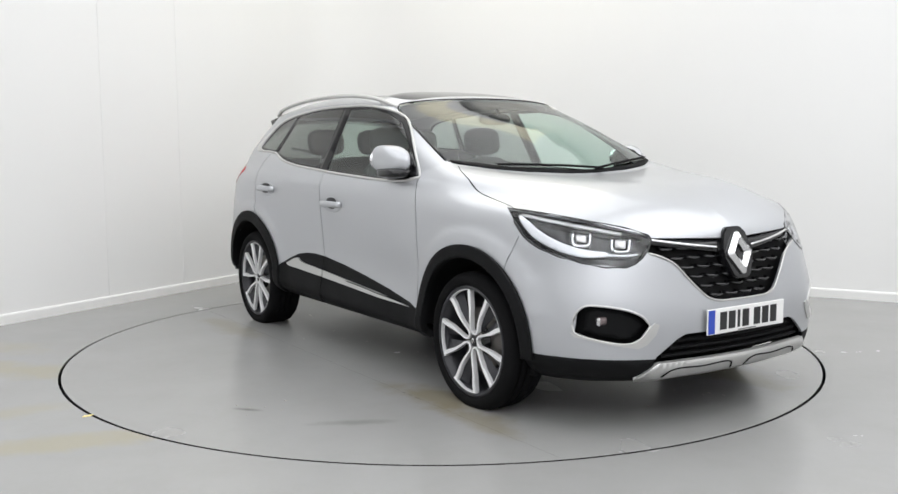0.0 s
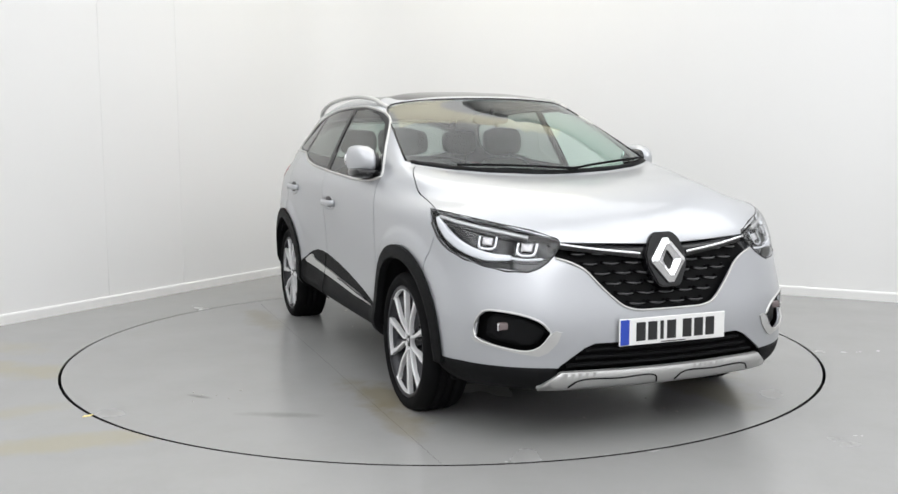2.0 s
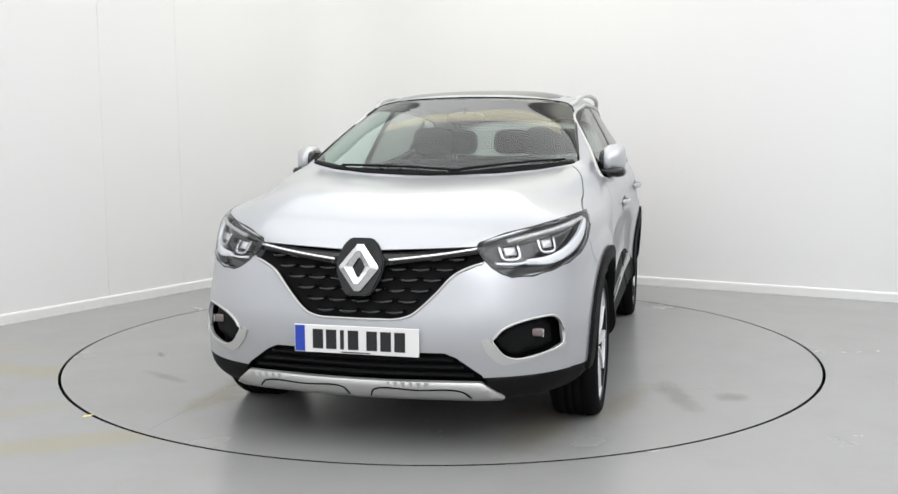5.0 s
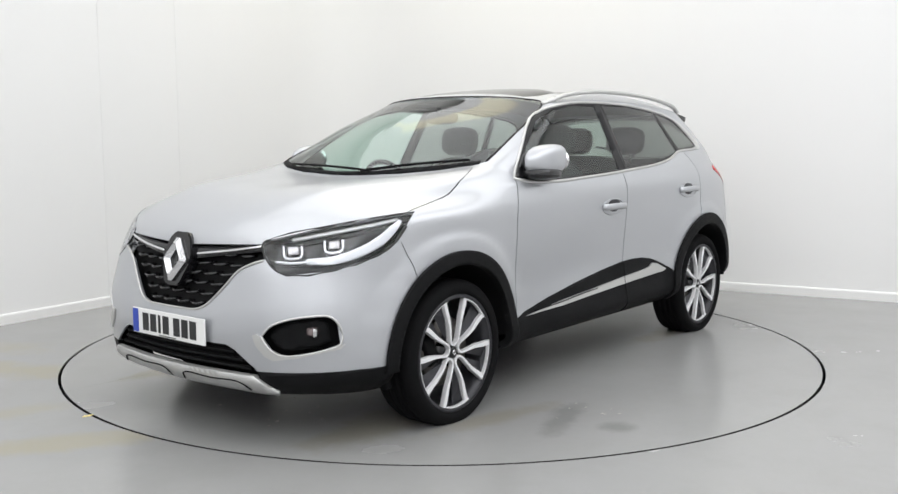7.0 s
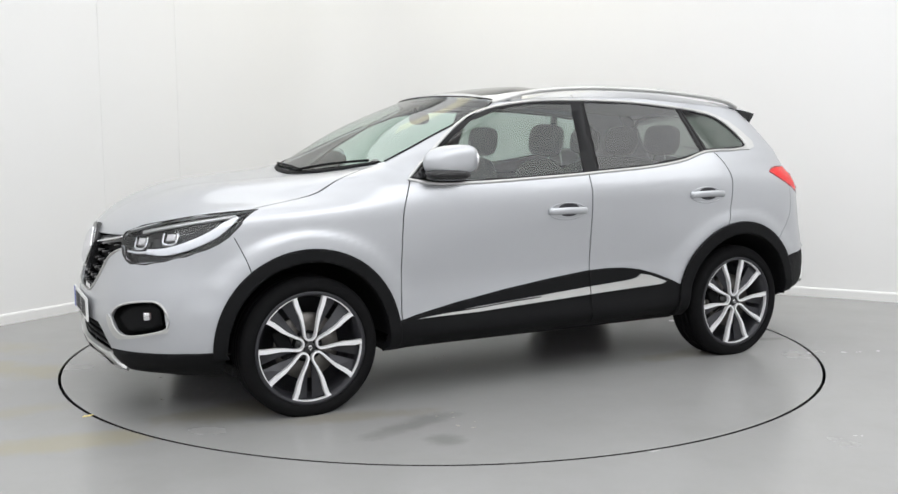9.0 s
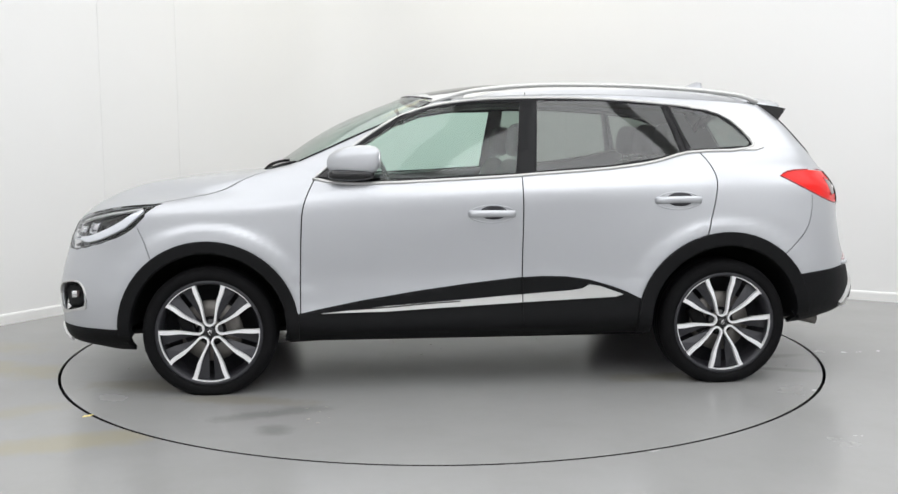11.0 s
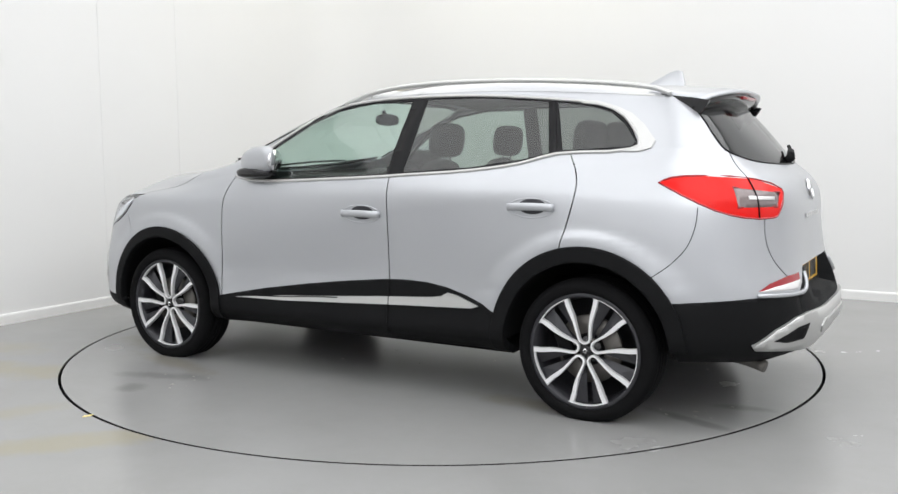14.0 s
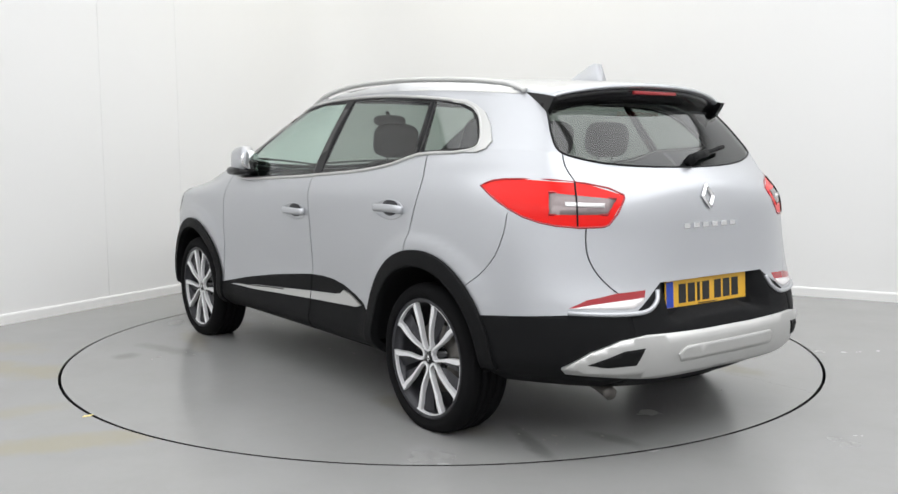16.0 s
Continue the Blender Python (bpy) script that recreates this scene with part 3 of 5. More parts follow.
def patch(view, poly, lift, thick, grid=0.03):
    """A plate of the given outline, bent over the skin."""
    from mathutils.geometry import delaunay_2d_cdt
    dense = []
    for a, b in zip(poly, poly[1:] + poly[:1]):
        n = max(1, int(math.dist(a, b) / grid))
        dense += [(a[0] + (b[0] - a[0]) * i / n, a[1] + (b[1] - a[1]) * i / n) for i in range(n)]
    m = len(dense)
    us, ws = [p[0] for p in poly], [p[1] for p in poly]
    pts = [Vector(p) for p in dense]

    def in_poly(x, y):
        ins = False
        for (x1, y1), (x2, y2) in zip(poly, poly[1:] + poly[:1]):
            if (y1 > y) != (y2 > y) and x < (x2 - x1) * (y - y1) / (y2 - y1) + x1:
                ins = not ins
        return ins
    x = min(us) + grid / 2
    while x < max(us):
        y = min(ws) + grid / 2
        while y < max(ws):
            if in_poly(x, y) and min(math.dist((x, y), d) for d in dense) > grid * 0.4:
                pts.append(Vector((x, y)))
            y += grid
        x += grid
    vco, _, tris, _, _, _ = delaunay_2d_cdt(pts, [(i, (i + 1) % m) for i in range(m)], [], 1, 1e-6)
    bm = bmesh.new()
    vs = [bm.verts.new(view.on_skin(q, lift)) for q in vco]
    for t in tris:
        bm.faces.new([vs[i] for i in t])
    bmesh.ops.recalc_face_normals(bm, faces=bm.faces)
    bm.normal_update()
    if sum(f.normal.dot(view.out) for f in bm.faces) < 0:
        bmesh.ops.reverse_faces(bm, faces=bm.faces)
    if thick:
        edge_in(bm, thick)
    return bm


def rod(view, pts, r, k=6, lift=0.0, flat=1.0, closed=False):
    bm = bmesh.new()
    P = np.array(list(pts) + ([pts[0]] if closed else []), float)
    S = spline(P, k) if k > 1 else P
    tube(bm, [view.on_skin(q, lift) for q in (S[:-1] if closed else S)], r, 8, flat, closed)
    bmesh.ops.recalc_face_normals(bm, faces=bm.faces)
    return bm


def stroke(view, pts, width=0.006, faces=None):
    pts = [tuple(p) for p in spline(np.array(pts, float), 3)] if len(pts) > 2 else pts
    for a, b in zip(pts[:-1], pts[1:]):
        d = Vector((b[0] - a[0], b[1] - a[1]))
        n = Vector((-d.y, d.x)).normalized() * width / 2
        e = d.normalized() * 0.0008
        quad = [(a[0] + n.x - e.x, a[1] + n.y - e.y), (b[0] + n.x + e.x, b[1] + n.y + e.y), (b[0] - n.x + e.x, b[1] - n.y + e.y), (a[0] - n.x - e.x, a[1] - n.y - e.y)]
        got = cut(shell, view, quad)
        bmesh.ops.delete(shell, geom=got, context="FACES")


def mirror_line(pts):
    """A half outline from the centre outwards, made whole."""
    return [(-u, v) for u, v in pts[::-1]] + list(pts)


def circle(cx, cz, r, n=48):
    return [(-cx + r * math.cos(2 * math.pi * i / n), cz + r * math.sin(2 * math.pi * i / n)) for i in range(n)]


AXLE, HUBZ = 1.323, 0.318

# wheel openings
for cx, r in ((AXLE, 0.395), (-AXLE, 0.400)):
    got = cut(shell, SIDE, circle(cx, 0.335, r))
    bmesh.ops.delete(shell, geom=got, context="FACES")
    got = cut(shell, SIDE, side([(cx - r, 0.335), (cx + r, 0.335), (cx + r - .02, 0.0), (cx - r + .02, 0.0)]))
    bmesh.ops.delete(shell, geom=got, context="FACES")

# glass
FRONT_PANE = [(.745, 1.085), (.485, 1.075), (.1, 1.09), (-.228, 1.108), (-.275, 1.470), (-.03, 1.468), (.19, 1.435), (.36, 1.375), (.575, 1.235)]
REAR_PANE = [(-.335, 1.115), (-.715, 1.142), (-.965, 1.178), (-1.10, 1.208), (-1.035, 1.452), (-.68, 1.478), (-.368, 1.478)]
QUARTER_PANE = [(-1.165, 1.222), (-1.485, 1.240), (-1.495, 1.26), (-1.42, 1.345), (-1.35, 1.395), (-1.25, 1.425), (-1.085, 1.447)]
DLO = [(.795, 1.083), (.70, 1.066), (.485, 1.060), (.1, 1.075), (-.228, 1.092), (-.335, 1.100), (-.715, 1.126), (-.965, 1.160), (-1.14, 1.205), (-1.065, 1.462), (-.68, 1.490), (-.30, 1.494), (-.03, 1.484), (.20, 1.450), (.38, 1.388), (.59, 1.250), (.745, 1.125)]
DLO_BACK = [(-1.14, 1.205), (-1.475, 1.224), (-1.515, 1.245), (-1.44, 1.355), (-1.36, 1.41), (-1.25, 1.440), (-1.065, 1.462)]
dlo = lift_out(shell, cut(shell, SIDE, side(DLO)))
front_pane = lift_out(dlo, cut(dlo, SIDE, side(FRONT_PANE)))
rear_pane = lift_out(dlo, cut(dlo, SIDE, side(REAR_PANE)))
dlo_back = lift_out(shell, cut(shell, SIDE, side(DLO_BACK)))
quarter_pane = lift_out(dlo_back, cut(dlo_back, SIDE, side(QUARTER_PANE)))
SCREEN_OUT = [(.0, 1.095), (.35, 1.108), (.55, 1.127), (.69, 1.150), (.725, 1.168), (.690, 1.27), (.632, 1.42), (.592, 1.478), (.52, 1.499), (.25, 1.516), (-.1, 1.521), (-.1, 1.095)]
screen = lift_out(shell, cut(shell, FRONT, SCREEN_OUT))
BACK_OUT = [(.1, 1.150), (0, 1.150), (-.30, 1.158), (-.52, 1.185), (-.605, 1.22), (-.60, 1.27), (-.555, 1.37), (-.52, 1.43), (0.1, 1.45)]
back_glass = lift_out(shell, cut(shell, REAR, BACK_OUT))
ROOF_OUT = [(.05, .22), (-.30, .215), (-.47, .185), (-.515, .10), (-.535, -.10), (-.54, -.80), (.05, -.82)]
roof_glass = lift_out(shell, cut(shell, TOP, ROOF_OUT))

# lamps
HEAD = [QUARTER.flat(p) for p in ((1.59, .88, .965), (1.74, .80, .950), (1.90, .66, .917), (2.065, .478, .858), (2.075, .47, .835), (2.055, .50, .765), (2.005, .545, .728), (1.865, .67, .746), (1.724, .79, .800), (1.665, .84, .850))]
head = lift_out(shell, cut(shell, QUARTER, HEAD))
TAIL = [HIND.flat(p) for p in ((-1.640, .832, 1.083), (-1.70, .82, 1.104), (-1.80, .765, 1.112), (-2.0, .60, 1.095), (-2.055, .44, 1.048), (-2.05, .435, 1.03), (-2.05, .515, .937), (-2.03, .545, .928), (-1.93, .68, .935), (-1.83, .76, .967), (-1.72, .815, 1.03))]
tail = lift_out(shell, cut(shell, HIND, TAIL))

# grille and intakes
GRILLE = [(-.1, .824), (.12, .824), (.27, .832), (.45, .845), (.44, .80), (.378, .733), (.321, .671), (.264, .614), (.219, .579), (.162, .563), (-.1, .562)]
GRILLE_EAR = [(.37, .838), (.502, .850), (.492, .782), (.44, .765), (.376, .731)]
for outline in (GRILLE, GRILLE_EAR):
    lift_out(shell, cut(shell, FRONT, outline)).free()
INTAKE = [(-.1, .434), (.355, .434), (.40, .416), (.50, .345), (.52, .31), (-.1, .31)]
lift_out(shell, cut(shell, FRONT, INTAKE)).free()
FOG = [(.538, .482), (.57, .523), (.622, .55), (.716, .569), (.758, .567), (.782, .539), (.791, .452), (.742, .427), (.648, .407), (.61, .41), (.576, .429)]
lift_out(shell, cut(shell, FRONT, FOG)).free()

# black lower cladding
SILL = [(.99, .10), (.99, .385), (.841, .417), (.565, .469), (.273, .514), (.017, .547), (-.241, .574), (-.373, .579), (-.491, .575), (-.606, .558), (-.72, .525), (-.811, .490), (-.99, .40), (-.99, .10)]
sill = lift_out(shell, cut(shell, SIDE, side(SILL)))
valance = [f for f in cut(shell, FRONT, [(-.1, .05), (-.1, .312), (.52, .312), (.56, .338), (1.2, .345), (1.2, .05)])]
valance = lift_out(shell, [f for f in valance if f.calc_center_median().x > 0.9])
tail_mid = lift_out(shell, cut(shell, REAR, [(.1, .700), (-.325, .700), (-.345, .67), (-.37, .63), (-.41, .602), (-.50, .585), (-.50, .05), (.1, .05)]))
tail_low = lift_out(shell, [f for f in cut(shell, SIDE, side([(-1.45, .05), (-1.45, .55), (-1.78, .558), (-2.02, .588), (-2.09, .60), (-2.5, .60), (-2.5, .05)])) if f.calc_center_median().x < -1.3])
for v in tail_mid.verts:
    if v.co.z > .565 and v.co.y < .32:
        v.co.x = max(v.co.x, -2.108 + .02 * (v.co.z - .62))
REFL = [(-.715, .622), (-.655, .652), (-.54, .673), (-.41, .678), (-.432, .634), (-.49, .616)]
refl = lift_out(shell, cut(shell, REAR, REFL))

# shut lines
stroke(SIDE, side([(.868, .30), (.866, .55), (.858, .80), (.844, .95), (.80, 1.06), (.785, 1.09)]))
stroke(SIDE, side([(-.262, .30), (-.26, .62), (-.263, .9), (-.258, 1.11)]))
stroke(SIDE, side([(-.30, 1.48), (-.31, 1.525)]), 0.004)
stroke(SIDE, side([(-1.205, .76), (-1.224, .83), (-1.262, .98), (-1.272, 1.07), (-1.25, 1.14), (-1.20, 1.215)]))
stroke(SIDE, side([(-1.60, .655), (-1.70, .73), (-1.77, .81), (-1.80, .90), (-1.805, .98)]), 0.004)
stroke(SIDE, side([(1.66, .845), (1.625, .77), (1.585, .66)]), 0.004)
stroke(TOP, [(-.70, .955), (-.745, 1.05), (-.79, 1.25), (-.80, 1.40), (-.83, 1.60), (-.85, 1.66)], 0.005)
stroke(REAR, [(-.595, 1.225), (-.615, 1.16), (-.61, 1.09)], 0.005)
stroke(REAR, [(-.625, .945), (-.632, .88), (-.628, .81), (-.60, .745), (-.55, .685), (-.535, .672)], 0.005)
stroke(REAR, [(.01, 1.447), (-.5, 1.435), (-.53, 1.40)], 0.004)


def islands(bm):
    left, out = set(bm.faces), []
    while left:
        todo, isle = [left.pop()], []
        while todo:
            f = todo.pop()
            isle.append(f)
            for e in f.edges:
                for g in e.link_faces:
                    if g in left:
                        left.remove(g)
                        todo.append(g)
        out.append(isle)
    return out


SEEDS = {"front_door": (.3, .88, .8), "rear_door": (-.7, .88, .8), "bonnet": (1.6, .2, 1.06), "tailgate": (-2.13, .1, .9), "body_shell": (-1.5, .9, .9)}
groups = {}
isles = [i for i in islands(shell) if len(i) > 60]
for isle in isles:
    best = None
    for name, seed in SEEDS.items():
        d = min((f.calc_center_median() - Vector(seed)).length for f in isle)
        if d < 0.06:
            best = name
    groups.setdefault(best or "body_shell", []).extend(isle)
pieces = {name: lift_out(shell, fs) for name, fs in groups.items()}
shell.free()
for name, bm in pieces.items():
    edge_in(bm, 0.012)
    if name in ("front_door", "rear_door"):
        for ob in both(name, bm, PAINT):
            skin_normals(ob)
    else:
        skin_normals(one(name, whole(bm), PAINT))
for bm in (dlo, dlo_back):
    edge_in(bm, 0.006)
both("window_frame", dlo, PILLAR, "gloss black window frame and pillar")
both("window_frame", dlo_back, PILLAR, "gloss black window frame")
for bm, name, mat in ((front_pane, "front_door_window", DOORGLASS), (rear_pane, "rear_door_window", PRIVACY), (quarter_pane, "quarter_window", PRIVACY)):
    for ob in both(name, bm, mat):
        skin_normals(ob)
skin_normals(one("windscreen", whole(screen), SCREEN, "clear windscreen"))
one("windscreen_seal", rod(FRONT, mirror_line([(.0, 1.524), (.25, 1.519), (.52, 1.499), (.592, 1.478), (.632, 1.42), (.690, 1.27), (.722, 1.17)]), .006, 3, .0), PILLAR, "black windscreen seal")
both("rear_window_seal", rod(REAR, [(-.0, 1.150), (-.30, 1.158), (-.52, 1.185), (-.605, 1.22), (-.60, 1.27), (-.555, 1.37), (-.53, 1.42)], .005, 3), PILLAR, "black rear window seal")
skin_normals(one("rear_window", whole(back_glass), PRIVACY, "tinted rear window"))
skin_normals(one("roof_panel", whole(roof_glass), GLOSS, "gloss black glass roof panel"))
for bm in (sill, valance, tail_low, tail_mid):
    edge_in(bm, 0.02)
both("sill_cladding", sill, PLASTIC, "black plastic sill cladding")
one("front_valance", whole(valance), PLASTIC, "black plastic front valance")
both("rear_cladding", tail_low, PLASTIC, "black plastic rear bumper cladding")
one("plate_recess", whole(tail_mid), PLASTIC, "black plastic number plate recess")
both("rear_reflector", refl, DEEPRED, "dark red and clear rear reflector")


# ---- lining, floor pan and wheel housings ----
def pushed(G, d):
    """The skin's grid moved inwards."""
    du = np.gradient(G, axis=1)
    dv = np.gradient(G, axis=0)
    n = np.cross(du, dv)
    n /= np.linalg.norm(n, axis=-1, keepdims=True) + 1e-9
    if (n[..., 1] * G[..., 1]).sum() > 0:
        n = -n
    return G + n * d


def grid_mesh(G):
    bm = bmesh.new()
    v = [[bm.verts.new(p) for p in row] for row in G]
    for i in range(len(v) - 1):
        for j in range(len(v[0]) - 1):
            bm.faces.new((v[i][j], v[i + 1][j], v[i + 1][j + 1], v[i][j + 1]))
    bmesh.ops.remove_doubles(bm, verts=bm.verts, dist=0.0008)
    bmesh.ops.recalc_face_normals(bm, faces=bm.faces)
    bm.normal_update()
    if sum(f.normal.y for f in bm.faces) < 0:
        bmesh.ops.reverse_faces(bm, faces=bm.faces)
        bm.normal_update()
    return bm


belt_row = next(i for i in range(NR) if GRID[i, NC // 2, 2] > 1.06)
inner = pushed(GRID, 0.065)
inner[:, 0, 1] = inner[:, -1, 1] = 0
lining = grid_mesh(inner[:belt_row + 1:2, ::2])
for cx in (AXLE, -AXLE):
    for poly in (circle(cx, 0.335, 0.42), side([(cx - .42, .335), (cx + .42, .335), (cx + .40, 0), (cx - .40, 0)])):
        bmesh.ops.delete(lining, geom=cut(lining, SIDE, poly), context="FACES")
one("inner_lining", whole(lining), DARK, "dark inner panels")
roof_row = next(i for i in range(NR) if GRID[i, NC // 2, 2] > 1.505)
liner = pushed(GRID, 0.035)[roof_row::2, ::2]
liner[:, 0, 1] = liner[:, -1, 1] = 0
liner[-1, :, 1] = 0
one("headlining", whole(grid_mesh(liner)), TRIM, "grey headlining")

bm = bmesh.new()
box(bm, 0, 0, .262, 1.84, 1.56, .03)
box(bm, 1.42, 0, .262, 1.0, 1.0, .03)
box(bm, -1.44, 0, .285, 1.05, 1.0, .03)
box(bm, .75, 0, .70, .04, 1.5, .8)
box(bm, -1.0, 0, .45, .9, 1.0, .3, .05)
one("floor_pan", bm, DARK, "dark underbody")
for cx in (AXLE, -AXLE):
    bm = bmesh.new()
    for i in range(24):
        a0, a1 = math.pi * i / 24, math.pi * (i + 1) / 24
        q = [bm.verts.new((cx + .405 * math.cos(a), y, .335 + .405 * math.sin(a))) for a in (a0, a1) for y in (.46, .885)]
        bm.faces.new((q[0], q[1], q[3], q[2]))
        c = bm.verts.new((cx, .46, .335))
        bm.faces.new((q[0], q[2], c))
    bmesh.ops.remove_doubles(bm, verts=bm.verts, dist=1e-4)
    both("wheel_housing", bm, DARK, "black wheel housing")


# ---- wheels ----
def polar(r, deg):
    return (r * math.sin(radians(deg)), r * math.cos(radians(deg)))


def ribbon(bm, pts, width, y0, y1):
    """A band along 2D points (x, z), from depth y0 (face) to y1."""
    P = [Vector(p) for p in pts]
    L, R = [], []
    for i, p in enumerate(P):
        t = (P[min(i + 1, len(P) - 1)] - P[max(i - 1, 0)]).normalized()
        n = Vector((-t.y, t.x)) * (width if isinstance(width, float) else width[i]) / 2
        w = n * 0.86
        L.append([bm.verts.new((p.x + w.x, y0, p.y + w.y)), bm.verts.new((p.x + n.x, y0 - .003, p.y + n.y)), bm.verts.new((p.x + n.x, y1, p.y + n.y))])
        R.append([bm.verts.new((p.x - w.x, y0, p.y - w.y)), bm.verts.new((p.x - n.x, y0 - .003, p.y - n.y)), bm.verts.new((p.x - n.x, y1, p.y - n.y))])
    for i in range(len(P) - 1):
        bm.faces.new((L[i][0], L[i + 1][0], R[i + 1][0], R[i][0]))
        for S in (L, R):
            for k in range(2):
                bm.faces.new((S[i][k], S[i][k + 1], S[i + 1][k + 1], S[i + 1][k]))
    for i in (0, -1):
        bm.faces.new((L[i][0], L[i][1], L[i][2], R[i][2], R[i][1], R[i][0]))
    bmesh.ops.recalc_face_normals(bm, faces=bm.faces)


def make_wheel():
    bm = bmesh.new()
    revolve(bm, [(.238, .098), (.247, .103), (.254, .100), (.256, .092), (.240, .080), (.228, .05), (.222, 0), (.222, -.08), (.10, -.085)], 72)
    rim = part("wheel", bm, ANTHRA, car, "dark alloy wheel with machined silver spokes")
    bm = bmesh.new()
    R = .3325
    revolve(bm, [(.262, .094), (.271, .105), (.288, .112), (.305, .110), (.320, .100), (.329, .085), (R, .07), (R, .042), (R - .007, .040), (R - .007, .034), (R, .032), (R, .004), (R - .007, .003), (R - .007, -.003), (R, -.004), (R, -.032), (R - .007, -.034), (R - .007, -.040), (R, -.042), (R, -.07), (.322, -.10), (.29, -.112), (.262, -.10)], 96)
    for v in bm.verts:
        v.co.z = max(v.co.z, -HUBZ)
    part("tyre", bm, RUBBER, rim, "black rubber tyre")
    arm = [(-.070, .2325), (-.061, .195), (-.046, .155), (-.0375, .125), (-.031, .092), (-.026, .060), (-.0215, .045), (-.012, .036), (0, .033)]
    wide = [.020, .0205, .0185, .0135, .0112, .0098, .0095, .0095, .0095]
    loop = [tuple(p) for p in spline(np.array(arm + [(-x, z) for x, z in arm[-2::-1]]), 2)]
    widths = np.interp(np.linspace(0, 1, len(loop)), np.linspace(0, 1, 2 * len(arm) - 1), wide + wide[-2::-1])
    for k in range(5):
        turn = Matrix.Rotation(radians(72 * k), 4, "Y")
        bm = bmesh.new()
        ribbon(bm, loop, widths, .094, .070)
        for v in bm.verts:
            r = math.hypot(v.co.x, v.co.z)
            v.co.y -= .016 * max(0, 1 - r / .12) ** 1.5
        bmesh.ops.transform(bm, matrix=turn, verts=bm.verts)
        part("spoke", bm, ALLOY, rim, "machined silver spoke pair", smooth=False)
        bm = bmesh.new()
        ribbon(bm, [polar(.2385, a) for a in np.linspace(14, 58, 14)], .010, .097, .080)
        bmesh.ops.transform(bm, matrix=turn, verts=bm.verts)
        part("rim_edge", bm, ALLOY, rim, "machined silver rim edge", smooth=False)
        bm = bmesh.new()
        for s in (1, -1):
            out = [polar(.234, 36 - s * 20), polar(.234, 36 - s * 3), polar(.16, 36 - s * 4), polar(.10, 36 - s * 5), polar(.06, 36 - s * 3), polar(.062, 36 - s * 13), polar(.10, 36 - s * 20), polar(.145, 36 - s * 21)]
            q = [bm.verts.new((x, .080 - (.022 if i in (1, 2, 3, 4) else 0) - .016 * max(0, 1 - math.hypot(x, z) / .12), z)) for i, (x, z) in enumerate(out)]
            bm.faces.new(q)
        bmesh.ops.recalc_face_normals(bm, faces=bm.faces)
        bmesh.ops.transform(bm, matrix=turn, verts=bm.verts)
        part("blade", bm, ANTHRA, rim, "anthracite spoke web", smooth=False)
    bm = bmesh.new()
    revolve(bm, [(.001, .083), (.022, .083), (.027, .080), (.029, .06)], 32)
    revolve(bm, [(.029, .066), (.060, .060), (.075, .03)], 40)
    part("centre_cap", bm, GLOSS, rim, "black centre cap")
    bm = bmesh.new()
    ribbon(bm, [(0, .013), (-.008, 0), (0, -.013), (.008, 0), (0, .013)], .004, .0855, .082)
    part("cap_emblem", bm, CHROME, rim, "small chrome diamond emblem")
    for k in range(5):
        bm = bmesh.new()
        a = radians(72 * k + 36)
        bmesh.ops.create_cone(bm, cap_ends=True, segments=8, radius1=.010, radius2=.008, depth=.02, matrix=Matrix.Translation((.056 * math.sin(a), .062, .056 * math.cos(a))) @ pose(0, 0, 0, -90))
        part("wheel_bolt", bm, STEEL, rim)
    bm = bmesh.new()
    revolve(bm, [(.05, .01), (.07, .03), (.155, .03), (.158, .02), (.155, .005), (.05, .005)], 48)
    part("brake_disc", bm, STEEL, rim, "steel brake disc")
    bm = bmesh.new()
    box(bm, .10, .02, .06, .07, .06, .14, .012, Matrix.Rotation(radians(20), 4, "Y"))
    part("brake_caliper", bm, DARK, rim)
    for ob in (rim, *rim.children):
        if not ob.name.startswith(("tyre", "brake", "wheel_bolt", "centre", "cap")):
            for v in ob.data.vertices:
                v.co.x *= 1.05
                v.co.z *= 1.05
    return rim


wheel = make_wheel()
wheel.matrix_basis = Matrix.Translation(OFF + Vector((AXLE, .790, HUBZ))) @ pose(0, 0, 0, 0, 0, 0)
copy_thing(wheel, Matrix.Translation(OFF + Vector((-AXLE, .790, HUBZ))) @ pose(0, 0, 0, 0, 5, 0))
copy_thing(wheel, Matrix.Translation(OFF + Vector((AXLE, -.790, HUBZ))) @ pose(0, 0, 0, 0, -13, 180))
copy_thing(wheel, Matrix.Translation(OFF + Vector((-AXLE, -.790, HUBZ))) @ pose(0, 0, 0, 0, 36, 180))

